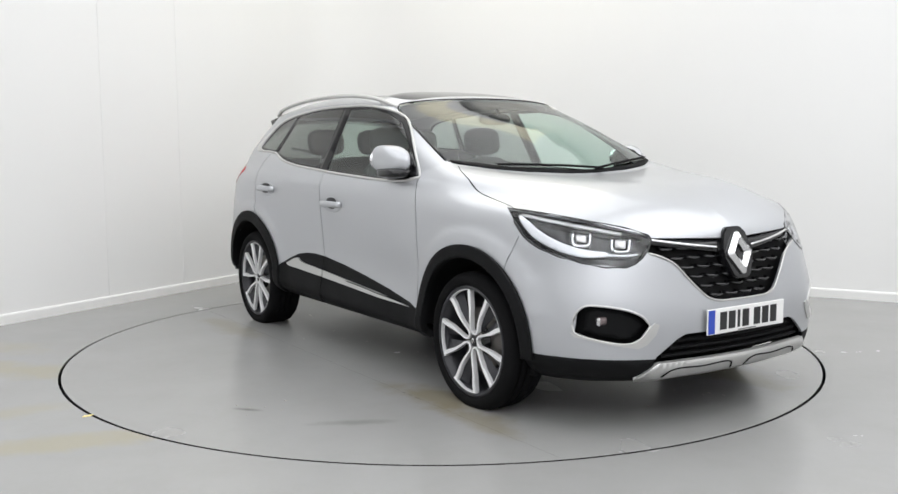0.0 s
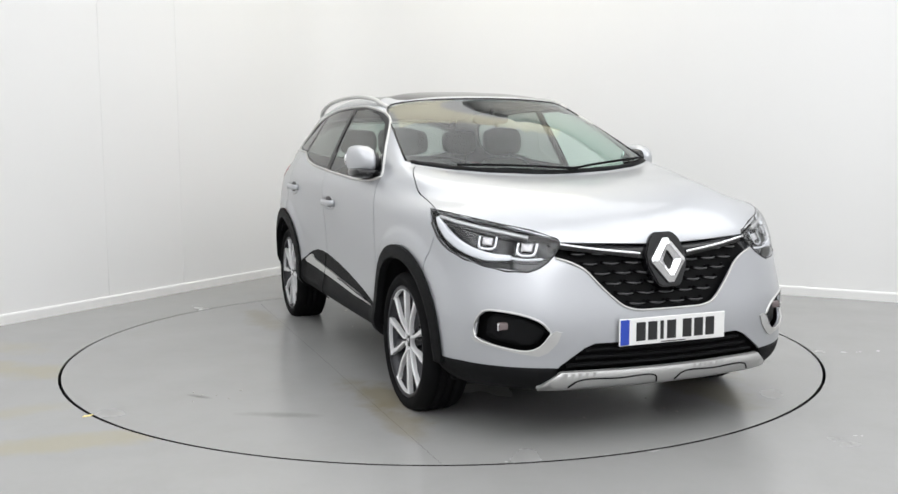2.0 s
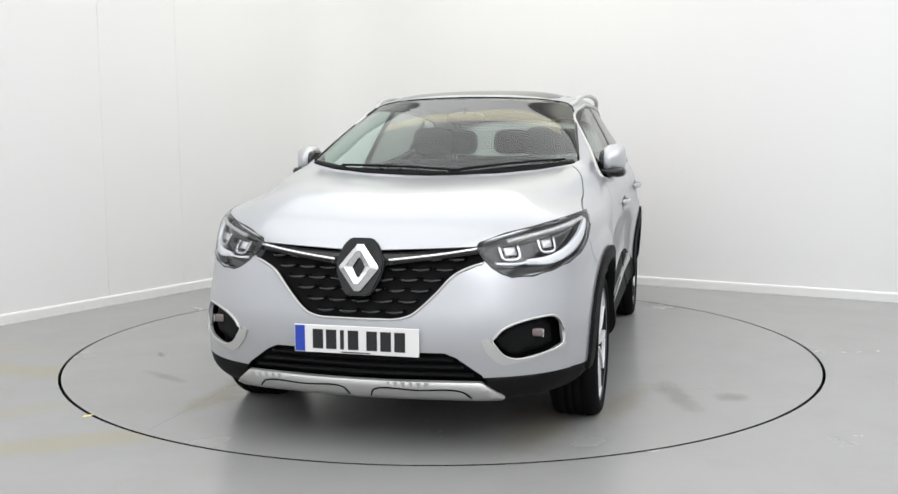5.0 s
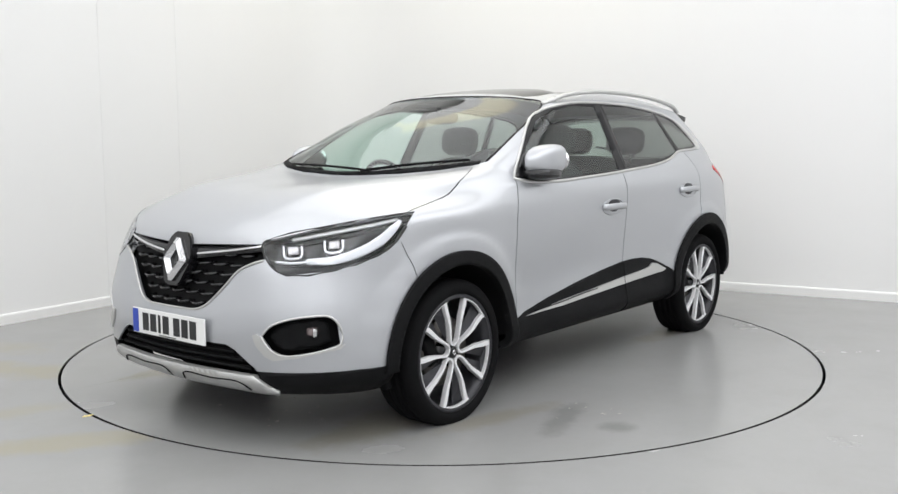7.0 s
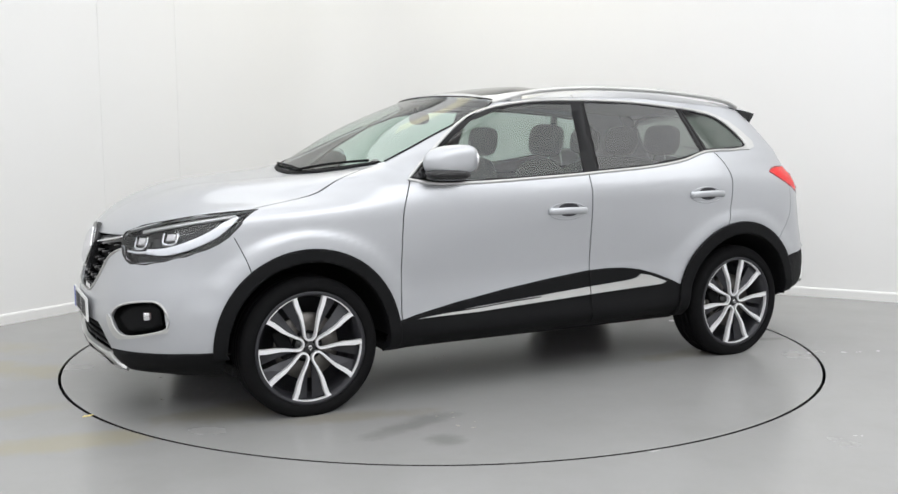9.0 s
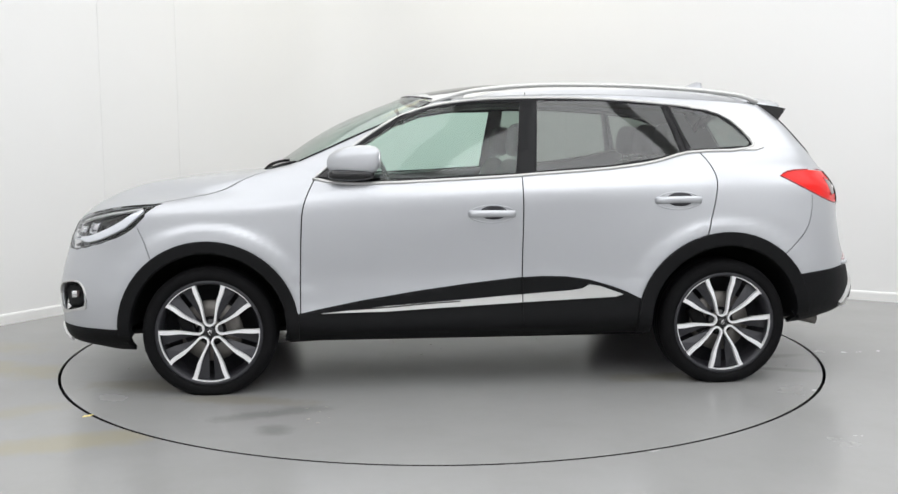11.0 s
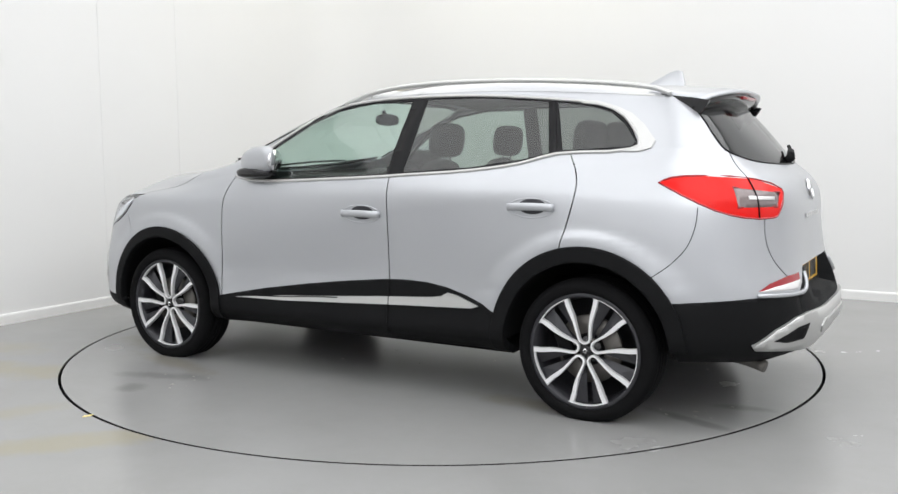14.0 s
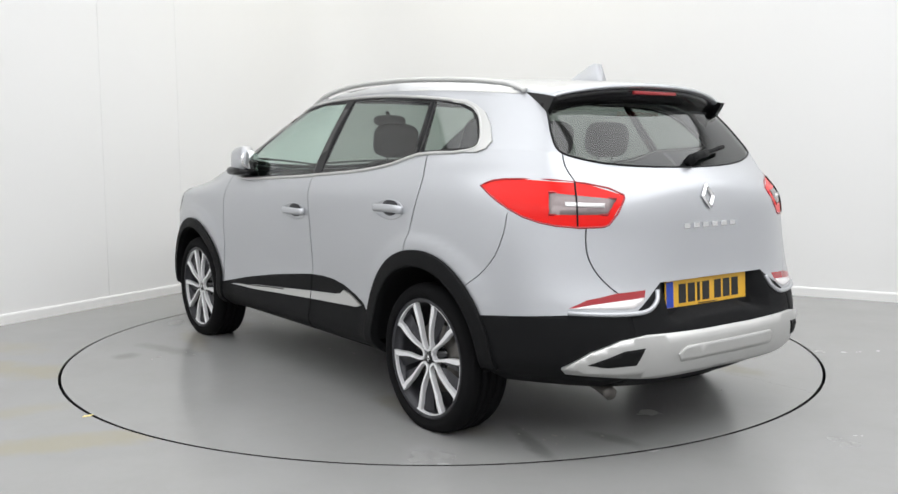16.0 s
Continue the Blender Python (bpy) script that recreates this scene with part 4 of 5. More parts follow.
# arch cladding
for cx, r1, r0, f, b in ((AXLE, .448, .386, .31, .28), (-AXLE, .464, .392, .28, .36)):
    ang = np.linspace(-6, 186, 40)
    outer = [(cx + r1 * math.cos(radians(a)), .335 + r1 * math.sin(radians(a))) for a in ang]
    inner_arc = [(cx + r0 * math.cos(radians(a)), .335 + r0 * math.sin(radians(a))) for a in ang[::-1]]
    k0 = next(i for i, q in enumerate(outer) if q[1] > f)
    k1 = next(i for i, q in enumerate(outer[::-1]) if q[1] > b)
    outer, inner_arc = outer[k0:len(outer) - k1], inner_arc[k1:len(inner_arc) - k0]
    outline = [(outer[0][0], f)] + outer + [(outer[-1][0], b), (inner_arc[0][0] + .01, b)] + inner_arc + [(inner_arc[-1][0] - .01, f)]
    both("arch_cladding", patch(SIDE, side(outline), .014, .035, .014), PLASTIC, "black plastic wheel arch cladding")


# ---- outside trim ----
def band(pts, width, k=4):
    """The outline of a band of even or changing width along 2D points."""
    S = spline(np.array(pts, float), k)
    ws = np.interp(np.linspace(0, 1, len(S)), np.linspace(0, 1, len(width)), width) if isinstance(width, tuple) else [width] * len(S)
    L, R = [], []
    for i, p in enumerate(S):
        t = S[min(i + 1, len(S) - 1)] - S[max(i - 1, 0)]
        n = np.array((-t[1], t[0])) / (np.hypot(*t) + 1e-9) * ws[i] / 2
        L.append(tuple(p + n))
        R.append(tuple(p - n))
    return L + R[::-1]


dlo_line = side(DLO[:9] + DLO_BACK[1:6] + DLO[9:])
both("window_trim", rod(SIDE, dlo_line, .0085, 3, .001, 1.0, True), SATIN, "chrome window surround")
STRIP = [(.774, .406), (.429, .438), (.041, .464), (-.242, .485), (-.515, .503), (-.573, .512), (-.608, .532), (-.665, .523), (-.783, .48), (-.745, .467), (-.242, .444), (.43, .411)]
for ob in both("sill_strip", patch(SIDE, side(STRIP), .009, .012, .025), SATIN, "satin silver sill strip"):
    skin_normals(ob)
# thin black rod stands in for the shade of the strip's groove
both("strip_groove", rod(SIDE, side([(.70, .419), (.43, .432), (.20, .449), (.06, .456)]), .003, 4, .010), PLASTIC, "dark rod for the shade in the strip's groove")
TIP = [(-1.20, 1.452), (-1.283, 1.446), (-1.37, 1.420), (-1.45, 1.386), (-1.52, 1.332), (-1.583, 1.262), (-1.572, 1.230), (-1.523, 1.215), (-1.45, 1.215), (-1.45, 1.226), (-1.505, 1.234), (-1.522, 1.250), (-1.43, 1.362), (-1.355, 1.405), (-1.283, 1.428), (-1.20, 1.438)]
for ob in both("quarter_trim", patch(SIDE, side(TIP), .007, .008, .02), SATIN, "broad satin silver window surround tip"):
    skin_normals(ob)
for cx, cz in ((-.098, .903), (-1.058, .962)):
    cup = [(-cx + .012 + .070 * math.cos(a), cz + .006 + .036 * math.sin(a)) for a in np.linspace(0, 2 * math.pi, 24, endpoint=False)]
    # dark plate on the skin paints the shade inside the silver recess
    both("handle_cup", patch(SIDE, cup, .0015, .002, .012), ANTHRA, "dark plate for the shade in the handle recess")
    rim_line = [(-cx + .004 + .118 * math.cos(a), cz - .002 + .044 * math.sin(a)) for a in np.linspace(0, 2 * math.pi, 32, endpoint=False)]
    both("handle_rim", rod(SIDE, rim_line, .0035, 1, -.0008, 1.0, True), PAINT, "raised edge of the handle recess")
    bm = bmesh.new()
    pts = [SIDE.on_skin((-cx + u, cz + .004 * math.cos(u * 12)), l) for u, l in ((-.112, .002), (-.105, .014), (-.08, .025), (0, .031), (.08, .029), (.110, .019), (.117, .004))]
    tube(bm, spline(np.array([tuple(p) for p in pts]), 4), .0185, 10, .5)
    bmesh.ops.recalc_face_normals(bm, faces=bm.faces)
    both("door_handle", bm, PAINT, "silver painted door handle")
RAIL = [(.19, .598, 1.474), (.10, .612, 1.500), (0, .620, 1.526), (-.17, .632, 1.548), (-.375, .637, 1.561), (-.775, .637, 1.561), (-1.07, .622, 1.549), (-1.36, .592, 1.527), (-1.525, .572, 1.503), (-1.60, .560, 1.475)]
bm = bmesh.new()
tube(bm, spline(np.array(RAIL), 6), .0125, 10, 1.25)
for x, y, z in ((.05, .612, 1.498),):
    box(bm, x, y, z, .07, .022, .05, .006)
bmesh.ops.recalc_face_normals(bm, faces=bm.faces)
both("roof_rail", bm, SATIN, "satin silver roof rail")

# door mirrors
bm = bmesh.new()
bmesh.ops.create_uvsphere(bm, u_segments=28, v_segments=18, radius=1)
for v in bm.verts:
    x, y, z = v.co
    q = (abs(x) ** 3.2 + abs(y) ** 3.2 + abs(z) ** 3.2) ** (-1 / 3.2)
    x, y, z = x * q, y * q, z * q
    taper = 1 - .30 * max(0, x) ** 2
    v.co = (.590 + x * .122 - .035 * y, .880 + y * .060 * taper, 1.172 + z * .075 * taper - .012 * x)
both("door_mirror", bm, PAINT, "silver painted door mirror")
bm = bmesh.new()
bmesh.ops.create_uvsphere(bm, u_segments=24, v_segments=14, radius=1)
for v in bm.verts:
    x, y, z = v.co
    q = (abs(x) ** 3 + abs(y) ** 3 + abs(z) ** 3) ** (-1 / 3)
    v.co = (.588 + x * q * .112 - .03 * y * q, .850 + y * q * .046, 1.160 + z * q * .066)
both("mirror_shell", bm, GLOSS, "gloss black inner mirror shell")
bm = bmesh.new()
bmesh.ops.create_uvsphere(bm, u_segments=24, v_segments=14, radius=1)
for v in bm.verts:
    x, y, z = v.co
    q = (abs(x) ** 3 + abs(y) ** 3 + abs(z) ** 3) ** (-1 / 3)
    v.co = (.605 + x * q * .118, .872 + y * q * .076, 1.104 + z * q * .030)
box(bm, .66, .80, 1.082, .13, .07, .035, .012)
both("mirror_base", bm, GLOSS, "gloss black mirror base")
both("mirror_foot", patch(SIDE, side([(.785, 1.088), (.585, 1.080), (.578, 1.165), (.625, 1.205)]), .005, .008, .02), GLOSS, "gloss black mirror foot")
bm = bmesh.new()
prism(bm, [(.055 * math.cos(a) * (1.05 if abs(math.cos(a)) > .7 else 1), .055 * math.sin(a)) for a in np.linspace(0, 2 * math.pi, 20, endpoint=False)], .004, Matrix.Translation((.462, .885, 1.172)) @ pose(0, 0, 0, 90, 0, -90))
both("mirror_glass", bm, CHROME, "mirror glass")

# headlamps
for ob in both("headlamp_cover", head, LAMPGLASS, "clear headlamp cover"):
    skin_normals(ob)
both("headlamp_housing", patch(QUARTER, ccw(HEAD), -.045, 0, .03), GLOSS, "gloss black headlamp housing")
both("headlamp_rim", rod(QUARTER, HEAD, .005, 2, -.002, 1, True), GLOSS)


def hq(*pts):
    return [QUARTER.flat(p) for p in pts]


both("light_guide", patch(QUARTER, band(hq((1.95, .60, .785), (1.87, .668, .787), (1.79, .742, .815), (1.72, .805, .858), (1.675, .838, .905), (1.65, .858, .940)), (.020, .034, .040, .042, .036, .016)), -.008, .014, .012), LED, "white daytime running light guide")
both("light_guide", patch(QUARTER, band(hq((2.04, .51, .782), (1.99, .56, .778), (1.93, .615, .786)), .008), -.008, .008, .012), LED)
both("light_guide", patch(QUARTER, band(hq((1.66, .85, .945), (1.76, .78, .925), (1.88, .67, .897), (1.99, .56, .868)), .013), -.008, .008, .012), SATIN)
for p in ((1.985, .555, .822), (1.865, .675, .845)):
    u, v = QUARTER.flat(p)
    frame_line = band([(u - .040, v + .026), (u - .034, v - .020), (u, v - .026), (u + .034, v - .016), (u + .036, v + .028)], .010, 3)
    both("lamp_reflector", patch(QUARTER, frame_line, -.014, .014, .012), CHROME, "chrome lamp reflector")
    lens = [(u - .022, v - .008), (u + .022, v - .004), (u + .022, v + .024), (u - .022, v + .022)]
    both("lamp_lens", patch(QUARTER, lens, -.018, .01, .012), CLEARLENS, "frosted square lamp lens")

# grille

grille = one("grille", patch(FRONT, mirror_line([(.12, .826), (.27, .834), (.505, .852), (.494, .780), (.44, .762), (.378, .730), (.321, .668), (.264, .611), (.219, .576), (.162, .560)]), -.045, .0, .04), DARK, "black honeycomb grille")
for row in range(6):
    z = .590 + row * .042
    half = .205 + (z - .575) * 1.05 - .02
    step, n = .098, 8
    for k in range(-n, n):
        u0 = (k + (row % 2) * .5) * step
        a, b = max(u0 + .008, -half), min(u0 + step - .008, half)
        if b - a < .03:
            continue
        pts = [FRONT.on_skin((u, z + dz), l) for u, dz, l in ((a, .010, -.040), (a + .012, 0, -.018), ((a + b) / 2, -.004, -.014), (b - .012, 0, -.018), (b, .010, -.040))]
        bm = bmesh.new()
        tube(bm, pts, .007, 6, 1.0)
        bmesh.ops.recalc_face_normals(bm, faces=bm.faces)
        part("slat", bm, GLOSS, grille)
both("grille_strip", patch(FRONT, band([(.112, .790), (.30, .812), (.462, .836)], .009), .004, .012, .02), CHROME, "chrome grille strip")
both("grille_bar", patch(FRONT, [(.05, .825), (.12, .823), (.27, .831), (.47, .846), (.500, .850), (.495, .822), (.30, .798), (.11, .772), (.05, .76)], -.008, .02, .03), GLOSS, "gloss black upper grille bar")
one("grille_surround", rod(FRONT, mirror_line([(.08, .561), (.162, .563), (.219, .579), (.264, .614), (.321, .671), (.378, .733), (.44, .766), (.49, .782)]), .005, 4, .001, 1.2), SATIN, "satin silver lower grille surround")
n0 = FRONT.normal((0, .76))
BADGE = Matrix.Translation(FRONT.on_skin((0, .757), .010)) @ pose(0, 0, 0, 90 - math.degrees(math.asin(n0.z)), 0, 90)
bm = bmesh.new()
prism(bm, [(-.045, .124), (.045, .124), (.074, .098), (.101, .03), (.097, -.02), (.060, -.100), (.04, -.112), (-.04, -.112), (-.060, -.100), (-.097, -.02), (-.101, .03), (-.074, .098)], .05, BADGE)
bmesh.ops.bevel(bm, geom=bm.edges[:], offset=.006, segments=2, affect="EDGES")
one("badge_panel", bm, GLOSS, "gloss black badge panel", smooth=False)


def diamond(w, h, m, wi, hi, rise):
    """A diamond ring with a ridge along its middle."""
    bm = bmesh.new()
    loops = []
    for (a, b, z) in ((w, h, 0), (w, h, rise * .35), ((w + wi) / 2, (h + hi) / 2, rise), (wi, hi, rise * .35), (wi, hi, 0)):
        c = .16
        loops.append([bm.verts.new(m @ Vector((x, y, z))) for x, y in ((-a * c, b * (1 - c * .35)), (a * c, b * (1 - c * .35)), (a, b * .06), (a, -b * .06), (a * c, -b * (1 - c * .35)), (-a * c, -b * (1 - c * .35)), (-a, -b * .06), (-a, b * .06))])
    for A, B in zip(loops[:-1], loops[1:]):
        for i in range(8):
            bm.faces.new((A[i], A[(i + 1) % 8], B[(i + 1) % 8], B[i]))
    bmesh.ops.recalc_face_normals(bm, faces=bm.faces)
    return bm


one("badge", diamond(.082, .100, BADGE @ pose(0, 0, .002), .026, .042, .022), CHROME, "chrome diamond badge", smooth=False)

# lower intake, skid plate, fog lamps
intake = one("lower_intake", patch(FRONT, mirror_line([(.10, .438), (.358, .438), (.405, .419), (.508, .347), (.53, .305), (.10, .302)]), -.05, 0, .04), DARK, "black lower intake")
for z in (.338, .370, .402):
    half = .49 - (z - .32) * 1.25
    bm = bmesh.new()
    tube(bm, [FRONT.on_skin((u, z), -.022) for u in np.linspace(-half, half, 24)], .008, 6, 1.6)
    part("slat", bm, PLASTIC, intake)
one("skid_plate", patch(FRONT, mirror_line([(.20, .317), (.495, .319), (.578, .256), (.565, .243), (.46, .240), (.10, .238)]), .012, .02, .03), SATIN, "satin silver front skid plate")
# the pressed groove's shade is laid on as a black rod
both("skid_groove", rod(FRONT, [(.045, .252), (.065, .281), (.24, .283), (.42, .281), (.452, .256)], .0035, 5, .012), PLASTIC, "dark rod for the shade in a pressed groove")
both("fog_recess", patch(FRONT, ccw([(.665 + (u - .665) * 1.03, .487 + (v - .487) * 1.03) for u, v in FOG]), -.065, 0, .03), PLASTIC, "black fog lamp recess")
FOGIN = [(.665 + (u - .665) * .84, .487 + (v - .487) * .82) for u, v in FOG]
both("fog_panel", patch(FRONT, ccw(FOGIN), -.030, .02, .02), PLASTIC, "gloss black fog lamp panel")
both("fog_trim", rod(FRONT, FOG, .005, 3, .001, 1.2, True), SATIN, "satin silver fog lamp surround")
WING = [(.498, .486), (.513, .445), (.551, .402), (.584, .387), (.669, .400), (.79, .434), (.80, .452), (.742, .425), (.648, .405), (.61, .408), (.574, .428), (.535, .482), (.52, .494)]
for ob in both("fog_wing", patch(FRONT, ccw(WING), .006, .012, .015), SATIN, "satin silver fog lamp trim"):
    skin_normals(ob)
bm = bmesh.new()
c = FRONT.on_skin((.706, .503), -.020)
box(bm, c.x - .016, c.y, c.z, .03, .060, .034, .008, None, 2)
both("fog_lamp", bm, SMOKE, "small smoky clear fog lamp")
for dy in (-.036, .036):
    bm = bmesh.new()
    box(bm, c.x - .010, c.y + dy * .8, c.z, .026, .007, .034, .003)
    both("fog_lamp_frame", bm, CHROME, "chrome fog lamp frame")


# number plates: the writing is shown as plain bars
def plate(centre, m, mat, name, label):
    bm = bmesh.new()
    box(bm, 0, 0, 0, .524, .113, .008, .003)
    bmesh.ops.transform(bm, matrix=m, verts=bm.verts)
    p = one(name, bm, mat, label, smooth=False)
    bm = bmesh.new()
    box(bm, -.237, 0, .0045, .042, .105, .002)
    bmesh.ops.transform(bm, matrix=m, verts=bm.verts)
    part("blue_band", bm, BLUE, p, "blue band", smooth=False)
    for x in (-.160, -.103, -.057, -.010, .068, .126, .184):
        bm = bmesh.new()
        w = .016 if x == -.057 else .044
        box(bm, x, 0, .005, w, .078, .002)
        bmesh.ops.transform(bm, matrix=m, verts=bm.verts)
        part("bar", bm, INK, p, "", smooth=False)
    bm = bmesh.new()
    box(bm, 0, -.050, .005, .12, .004, .002)
    bmesh.ops.transform(bm, matrix=m, verts=bm.verts)
    part("maker_line", bm, INK, p, "", smooth=False)
    return p


plate(None, Matrix.Translation((2.214, 0, .476)) @ pose(0, 0, 0, 90, 0, 90), WHITE, "front_plate", "white front number plate with black bars")
plate(None, Matrix.Translation((-2.122, 0, .637)) @ pose(0, 0, 0, 87, 0, -90), YELLOW, "rear_plate", "yellow rear number plate with black bars")

# rear: lamps, spoiler, badge, skid
tail_in = lift_out(tail, cut(tail, HIND, [HIND.flat(p) for p in ((-1.895, .690, 1.062), (-2.055, .48, 1.034), (-2.045, .52, .975), (-1.90, .690, .978))]))
for ob in both("tail_lamp", edge_in(tail, .02), RED, "bright red tail lamp"):
    skin_normals(ob)
both("tail_lamp_lens", edge_in(tail_in, .01), SMOKE, "smoky clear indicator lens")
both("tail_lamp_bar", patch(HIND, band([HIND.flat(p) for p in ((-1.935, .64, 1.018), (-2.03, .52, 1.010))], .016), .003, .006, .02), CLEARLENS, "clear lamp strip")
both("tail_lamp_frame", rod(HIND, [HIND.flat(p) for p in ((-1.895, .690, 1.062), (-2.055, .48, 1.034), (-2.045, .52, .975), (-1.90, .690, .978))], .005, 1, .001, 1, True), DEEPRED, "dark red frame of the lens")
both("tail_lamp_joint", rod(HIND, [HIND.flat(p) for p in ((-1.955, .61, 1.098), (-1.965, .605, 1.01), (-1.97, .605, .933))], .0035, 3, .002), DARK, "dark joint between the lamp halves")
both("tail_lamp_edge", rod(HIND, TAIL, .0045, 2, 0, 1, True), DEEPRED)
REFL_LOW = [(-.715, .619), (-.49, .612), (-.435, .630), (-.428, .650), (-.55, .643), (-.64, .634)]
both("reflector_lens", patch(REAR, REFL_LOW, .003, .006, .02), CLEARLENS, "clear reversing lamp strip")
both("reflector_trim", rod(REAR, [(-.72, .604), (-.52, .594), (-.42, .602), (-.37, .635), (-.352, .672)], .010, 4, .003, 1.0), PAINT)
RSKID = [(.15, .505), (.46, .512), (.56, .498), (.66, .455), (.735, .392), (.72, .375), (.50, .350), (.38, .338), (.15, .336)]
one("rear_skid_plate", patch(REAR, mirror_line(RSKID), .016, .03, .03), SATIN, "satin silver rear skid plate")
both("skid_opening", patch(REAR, [(-.47, .465), (-.55, .458), (-.665, .408), (-.60, .398), (-.50, .402)], .019, .006, .02), DARK, "dark slot in the skid plate")
one("skid_step", patch(REAR, mirror_line([(.08, .455), (.27, .455), (.31, .428), (.29, .398), (.08, .398)]), .022, .012, .03), SATIN)
N = 28
top_rows, low_rows = [], []
for i in range(N + 1):
    t = -1 + 2 * i / N
    e, y = abs(t), .548 * t
    x0, x1 = -1.49, -1.835 + .10 * e ** 2.5
    z0 = TOP.on_skin((-y, x0)).z + .003
    drop = .008 * e ** 4
    top_rows.append([(x0, y, z0), (x0 * .66 + x1 * .34, y, z0 - .009), (x0 * .33 + x1 * .67, y, z0 - .019 - drop), (x1 + .03, y, z0 - .029 - drop), (x1, y, z0 - .040 - drop), (x1 + .004, y, z0 - .050 - drop), (x1 + .05, y, z0 - .056 - drop)])
    low_rows.append([(-1.55, y * 1.005, z0 - .010), (x1 + .05, y * 1.005, z0 - .046 - drop), (x1 + .022, y * 1.005, z0 - .056 - drop), (x1 + .034, y * 1.01, z0 - .075 - drop), (x1 + .085, y * 1.03, z0 - .115 - .05 * e ** 6), (-1.63, y * 1.0, z0 - .10 - .03 * e ** 4)])
for rows, name, mat, label in ((top_rows, "spoiler", PAINT, "silver roof spoiler"), (low_rows, "spoiler_underside", GLOSS, "gloss black spoiler underside")):
    sp = bmesh.new()
    vs = [[sp.verts.new(p) for p in row] for row in rows]
    for A, B in zip(vs[:-1], vs[1:]):
        for k in range(len(A) - 1):
            sp.faces.new((A[k], B[k], B[k + 1], A[k + 1]))
    for A in (vs[0], vs[-1]):
        sp.faces.new(A)
    bmesh.ops.recalc_face_normals(sp, faces=sp.faces)
    one(name, sp, mat, label)
bm = bmesh.new()
box(bm, -1.818, 0, 1.468, .02, .27, .016, .005)
one("brake_light", bm, DEEPRED, "red high-level brake light")
bm = bmesh.new()
fin = [(-1.26, 0), (-1.33, .022), (-1.43, .075), (-1.46, .083), (-1.485, .078), (-1.50, .0)]
z0 = 1.540
lo = [[bm.verts.new((x, s * w, z0 + h * 1.0)) for (x, h), w in zip(fin, (.004, .026, .014, .010, .010, .030))] for s in (1, -1)]
base = [[bm.verts.new((x, s * .03, z0 - .01)) for x, h in fin] for s in (1, -1)]
for s in (0, 1):
    for i in range(len(fin) - 1):
        bm.faces.new((lo[s][i], lo[s][i + 1], base[s][i + 1], base[s][i]))
for i in range(len(fin) - 1):
    bm.faces.new((lo[0][i], lo[0][i + 1], lo[1][i + 1], lo[1][i]))
bmesh.ops.recalc_face_normals(bm, faces=bm.faces)
one("antenna_fin", bm, PAINT, "silver roof antenna fin")
nb = REAR.normal((0, 1.03))
RB = Matrix.Translation(REAR.on_skin((0, 1.03), .003)) @ pose(0, 0, 0, 90 - math.degrees(math.asin(nb.z)), 0, -90)
one("rear_badge", diamond(.042, .055, RB, .018, .028, .010), CHROME, "chrome diamond badge", smooth=False)
for k in range(6):
    bm = bmesh.new()
    u = -.148 + .059 * k
    c = REAR.on_skin((u, .915), .003)
    box(bm, c.x, c.y, c.z, .006, .036, .022, .002)
    one("lettering_bar", bm, CHROME, smooth=False)
bm = bmesh.new()
tube(bm, spline(np.array([(-1.6, .40, .30), (-1.80, .42, .275), (-1.95, .45, .262), (-2.03, .47, .245)]), 4), .028, 12)
bmesh.ops.recalc_face_normals(bm, faces=bm.faces)
one("exhaust_pipe", bm, STEEL, "dull steel exhaust pipe")
bm = bmesh.new()
box(bm, 1.62, .66, .225, .10, .24, .05, .01)
both("air_deflector", bm, DARK, "black plastic air deflector")
bm = bmesh.new()
prism(bm, [(1.60, 1.468), (1.71, 1.454), (1.770, 1.442), (1.757, 1.418), (1.718, 1.366), (1.700, 1.352), (1.672, 1.395)], .022, Matrix(((-1, 0, 0, 0), (0, 0, 1, .552), (0, 1, 0, 0), (0, 0, 0, 1))))
bmesh.ops.recalc_face_normals(bm, faces=bm.faces)
both("spoiler_fin", bm, GLOSS, "gloss black spoiler side fin", smooth=False)
both("cladding_joint", rod(SIDE, side([(-.262, .29), (-.261, .42), (-.260, .572)]), .003, 6, .008), DARK, "dark joint in the sill cladding")
# wipers and cowl
one("cowl", patch(FRONT, mirror_line([(.10, 1.113), (.45, 1.133), (.70, 1.170), (.71, 1.156), (.55, 1.127), (.35, 1.109), (.10, 1.097)]), .004, .006, .03), PLASTIC, "black cowl below the windscreen")
for ya, yb, za, zb in ((.66, .10, 1.164, 1.110), (.16, -.50, 1.112, 1.138)):
    bm = bmesh.new()
    pts = [FRONT.on_skin((ya + (yb - ya) * t, za + (zb - za) * t + .006 * math.sin(math.pi * t)), .013) for t in np.linspace(0, 1, 12)]
    tube(bm, pts, .007, 6)
    bmesh.ops.recalc_face_normals(bm, faces=bm.faces)
    one("wiper", bm, PLASTIC, "black windscreen wiper")
bm = bmesh.new()
pts = [REAR.on_skin((u, 1.168 + .05 * u / .3), .028) for u in np.linspace(.0, .29, 8)]
tube(bm, pts, .010, 6)
tube(bm, pts[:4], .018, 8)
tube(bm, [REAR.on_skin((.0, 1.166), -.005), REAR.on_skin((.005, 1.167), .035)], .022, 10)
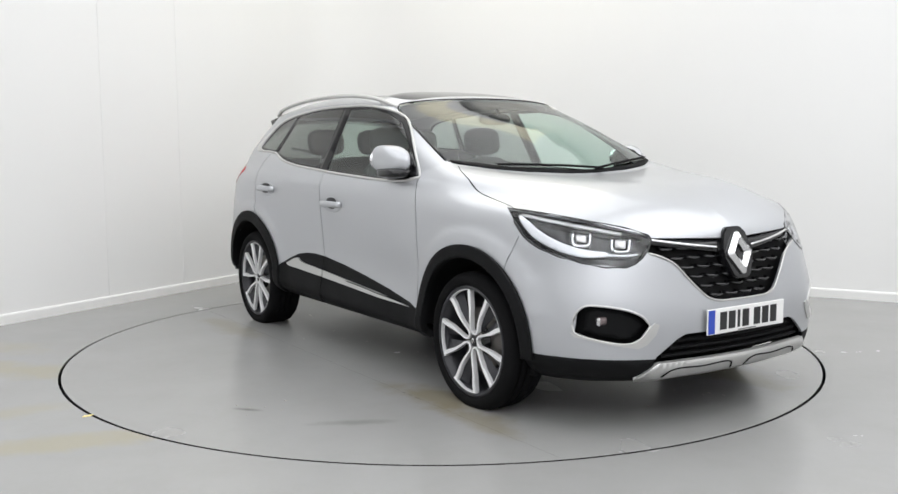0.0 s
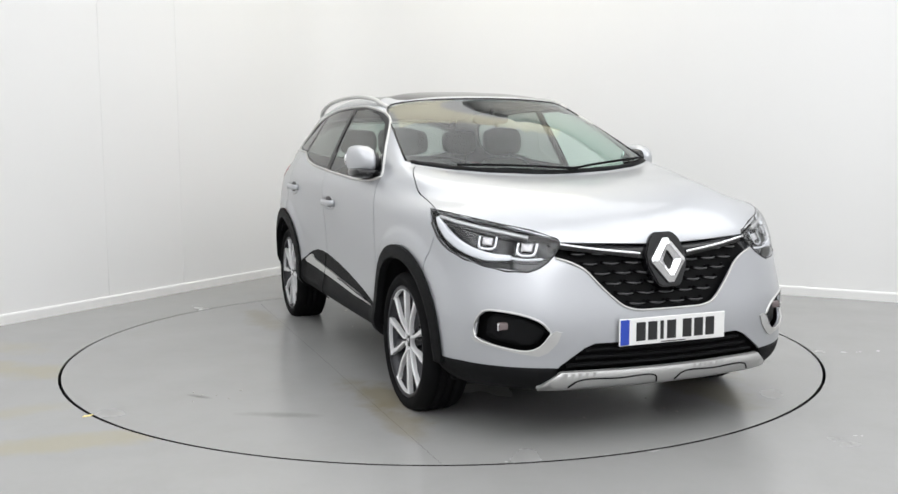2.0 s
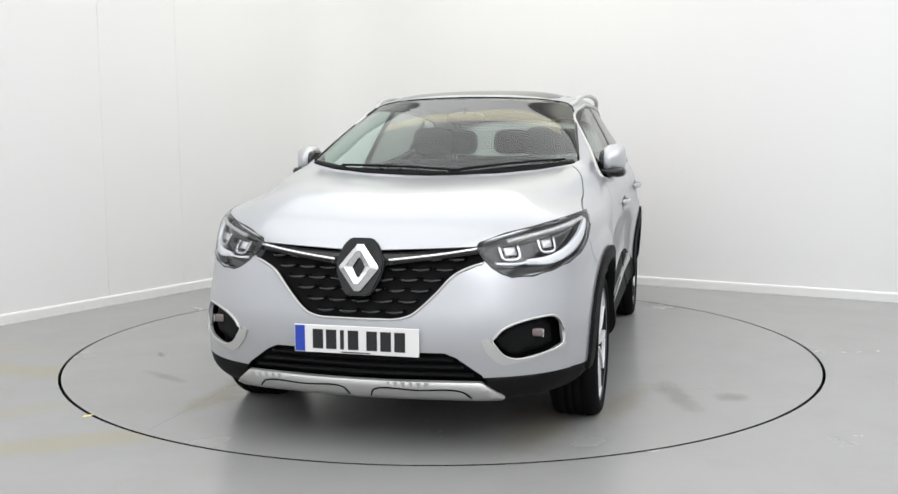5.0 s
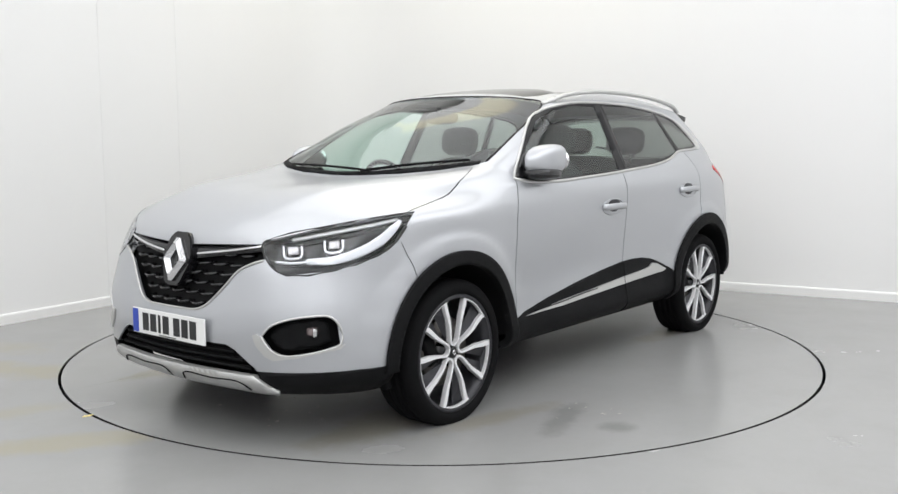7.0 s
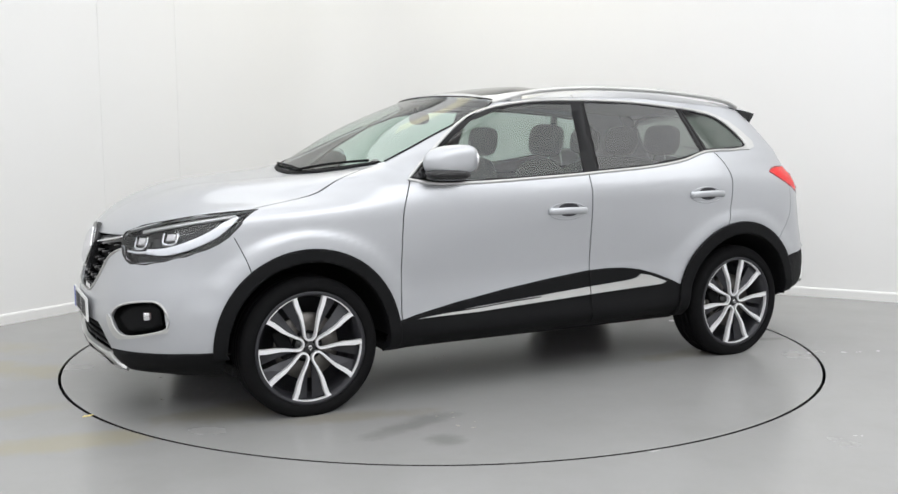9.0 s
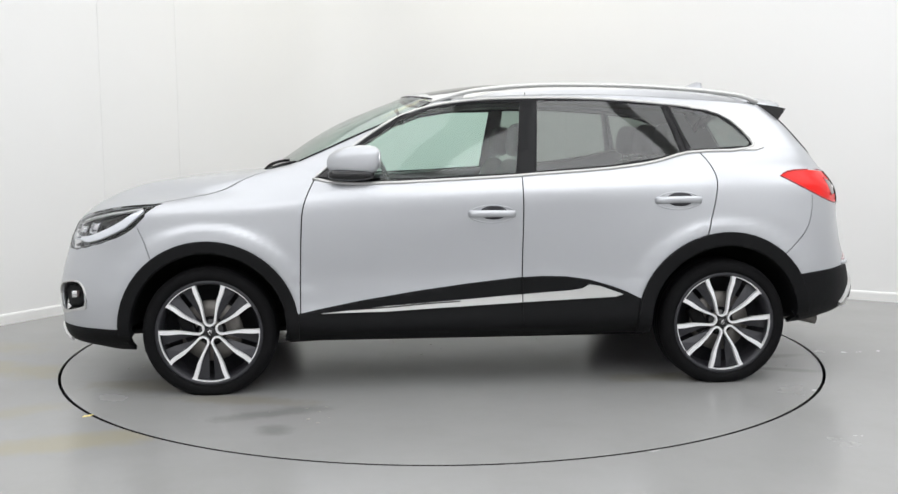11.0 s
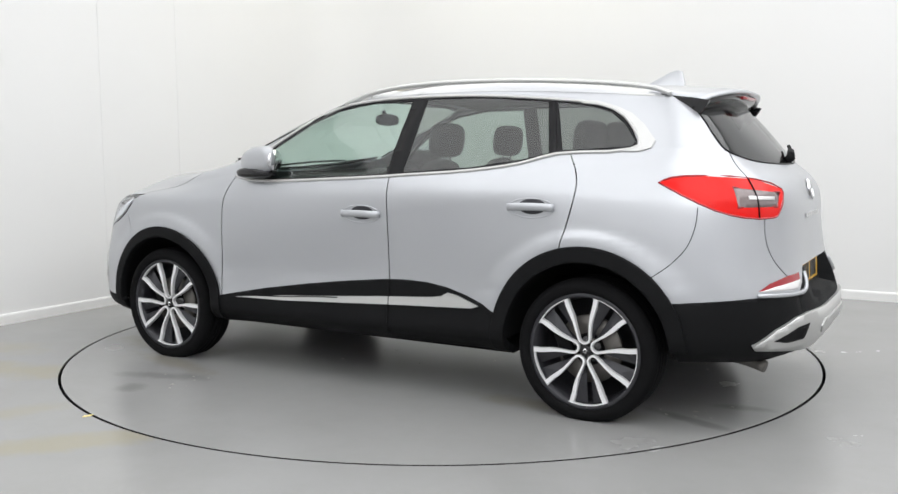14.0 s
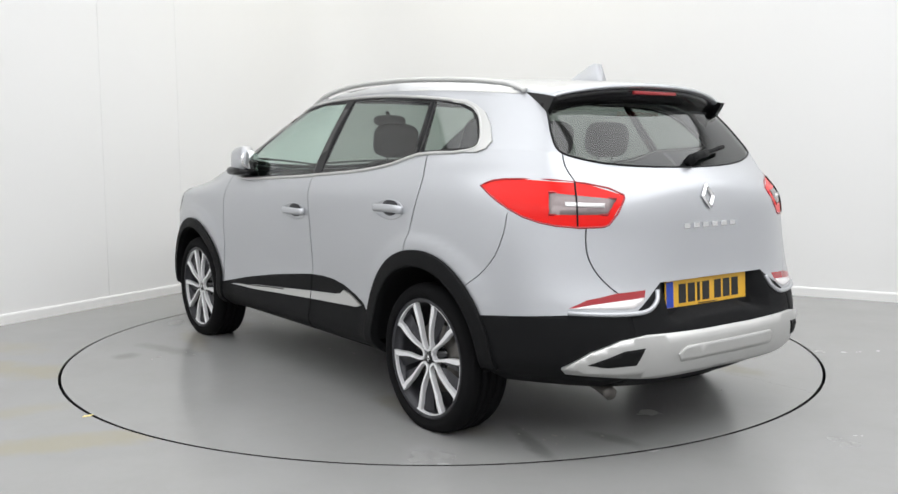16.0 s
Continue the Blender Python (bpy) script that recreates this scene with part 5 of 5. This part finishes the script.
bmesh.ops.recalc_face_normals(bm, faces=bm.faces)
one("rear_wiper", bm, PLASTIC, "black rear wiper")

# ---- inside the cabin ----
def pillow(bm, c, s, power=3.0, m=None, segs=18):
    r = bmesh.ops.create_uvsphere(bm, u_segments=segs, v_segments=segs // 2 + 2, radius=1)
    for v in r["verts"]:
        x, y, z = v.co
        q = (abs(x) ** power + abs(y) ** power + abs(z) ** power) ** (-1 / power)
        p = Vector((x * q * s[0], y * q * s[1], z * q * s[2]))
        v.co = Vector(c) + (m @ p if m else p)


def seat(y, x, w, name, rests):
    bm = bmesh.new()
    pillow(bm, (x, y, .56), (.26, w, .09))
    st = one(name, bm, FABRIC, "charcoal fabric car seat")
    bm = bmesh.new()
    pillow(bm, (x - .33, y, .87), (.075, w, .31), 3.0, Matrix.Rotation(radians(-14), 3, "Y"))
    part("backrest", bm, FABRIC, st)
    for ry in rests:
        bm = bmesh.new()
        pillow(bm, (x - .43, ry, 1.275), (.055, .135, .092), 3.6, Matrix.Rotation(radians(-8), 3, "Y"))
        part("headrest", bm, FABRIC, st)
        for dy in (-.05, .05):
            bm = bmesh.new()
            tube(bm, [(x - .41, ry + dy, 1.10), (x - .425, ry + dy, 1.24)], .006, 6)
            part("headrest_post", bm, CHROME, st)


seat(.37, .12, .25, "front_seat", (.37,))
seat(-.37, .12, .25, "front_seat", (-.37,))
seat(0, -.72, .66, "rear_seat", (.40, 0, -.40))
bm = bmesh.new()
pillow(bm, (.74, 0, .96), (.24, .76, .12), 4)
pillow(bm, (.62, -.37, 1.04), (.12, .2, .06), 3)
box(bm, .35, 0, .55, .7, .22, .25, .05)
one("dashboard", bm, DARK, "dark dashboard and centre console")
bm = bmesh.new()
SW = Matrix.Translation((.38, -.37, .985)) @ pose(0, 0, 0, 0, -66, 0)
tube(bm, [SW @ Vector((.185 * math.cos(a), .185 * math.sin(a), 0)) for a in np.linspace(0, 2 * math.pi, 32, endpoint=False)], .015, 8, 1, True)
for a in (0.2, math.pi - .2, math.pi * 1.5):
    tube(bm, [SW @ Vector((0, 0, -.02)), SW @ Vector((.18 * math.sin(a), .18 * math.cos(a), 0))], .018, 6)
bmesh.ops.create_uvsphere(bm, u_segments=14, v_segments=8, radius=.06, matrix=SW @ pose(0, 0, -.02))
one("steering_wheel", bm, GLOSS, "black steering wheel")
bm = bmesh.new()
pillow(bm, (.33, 0, 1.405), (.025, .115, .035), 3)
tube(bm, [(.33, 0, 1.41), (.36, 0, 1.46)], .012)
one("interior_mirror", bm, DARK, "black interior mirror")


THETA = [(0.0, -56.44), (0.5, -57.14), (1.0, -59.45), (1.5, -63.2), (2.0, -68.98), (2.5, -74.84), (3.0, -81.09), (3.5, -86.86), (4.0, -93.14), (4.5, -99.0), (7.0, -129.23), (7.5, -134.94), (8.0, -141.01), (8.5, -146.61), (9.0, -152.65), (11.5, -181.65), (12.0, -187.56), (12.5, -193.13), (13.0, -199.13), (13.5, -204.71), (14.0, -210.71), (14.5, -216.3), (15.0, -222.45), (15.5, -228.09), (16.0, -234.13)]


def motions():
    rows = [(t, pose(0, 0, 0, 0, 0, a)) for t, a in THETA]
    walk(turntable, rows)
    walk(car, rows)


motions()
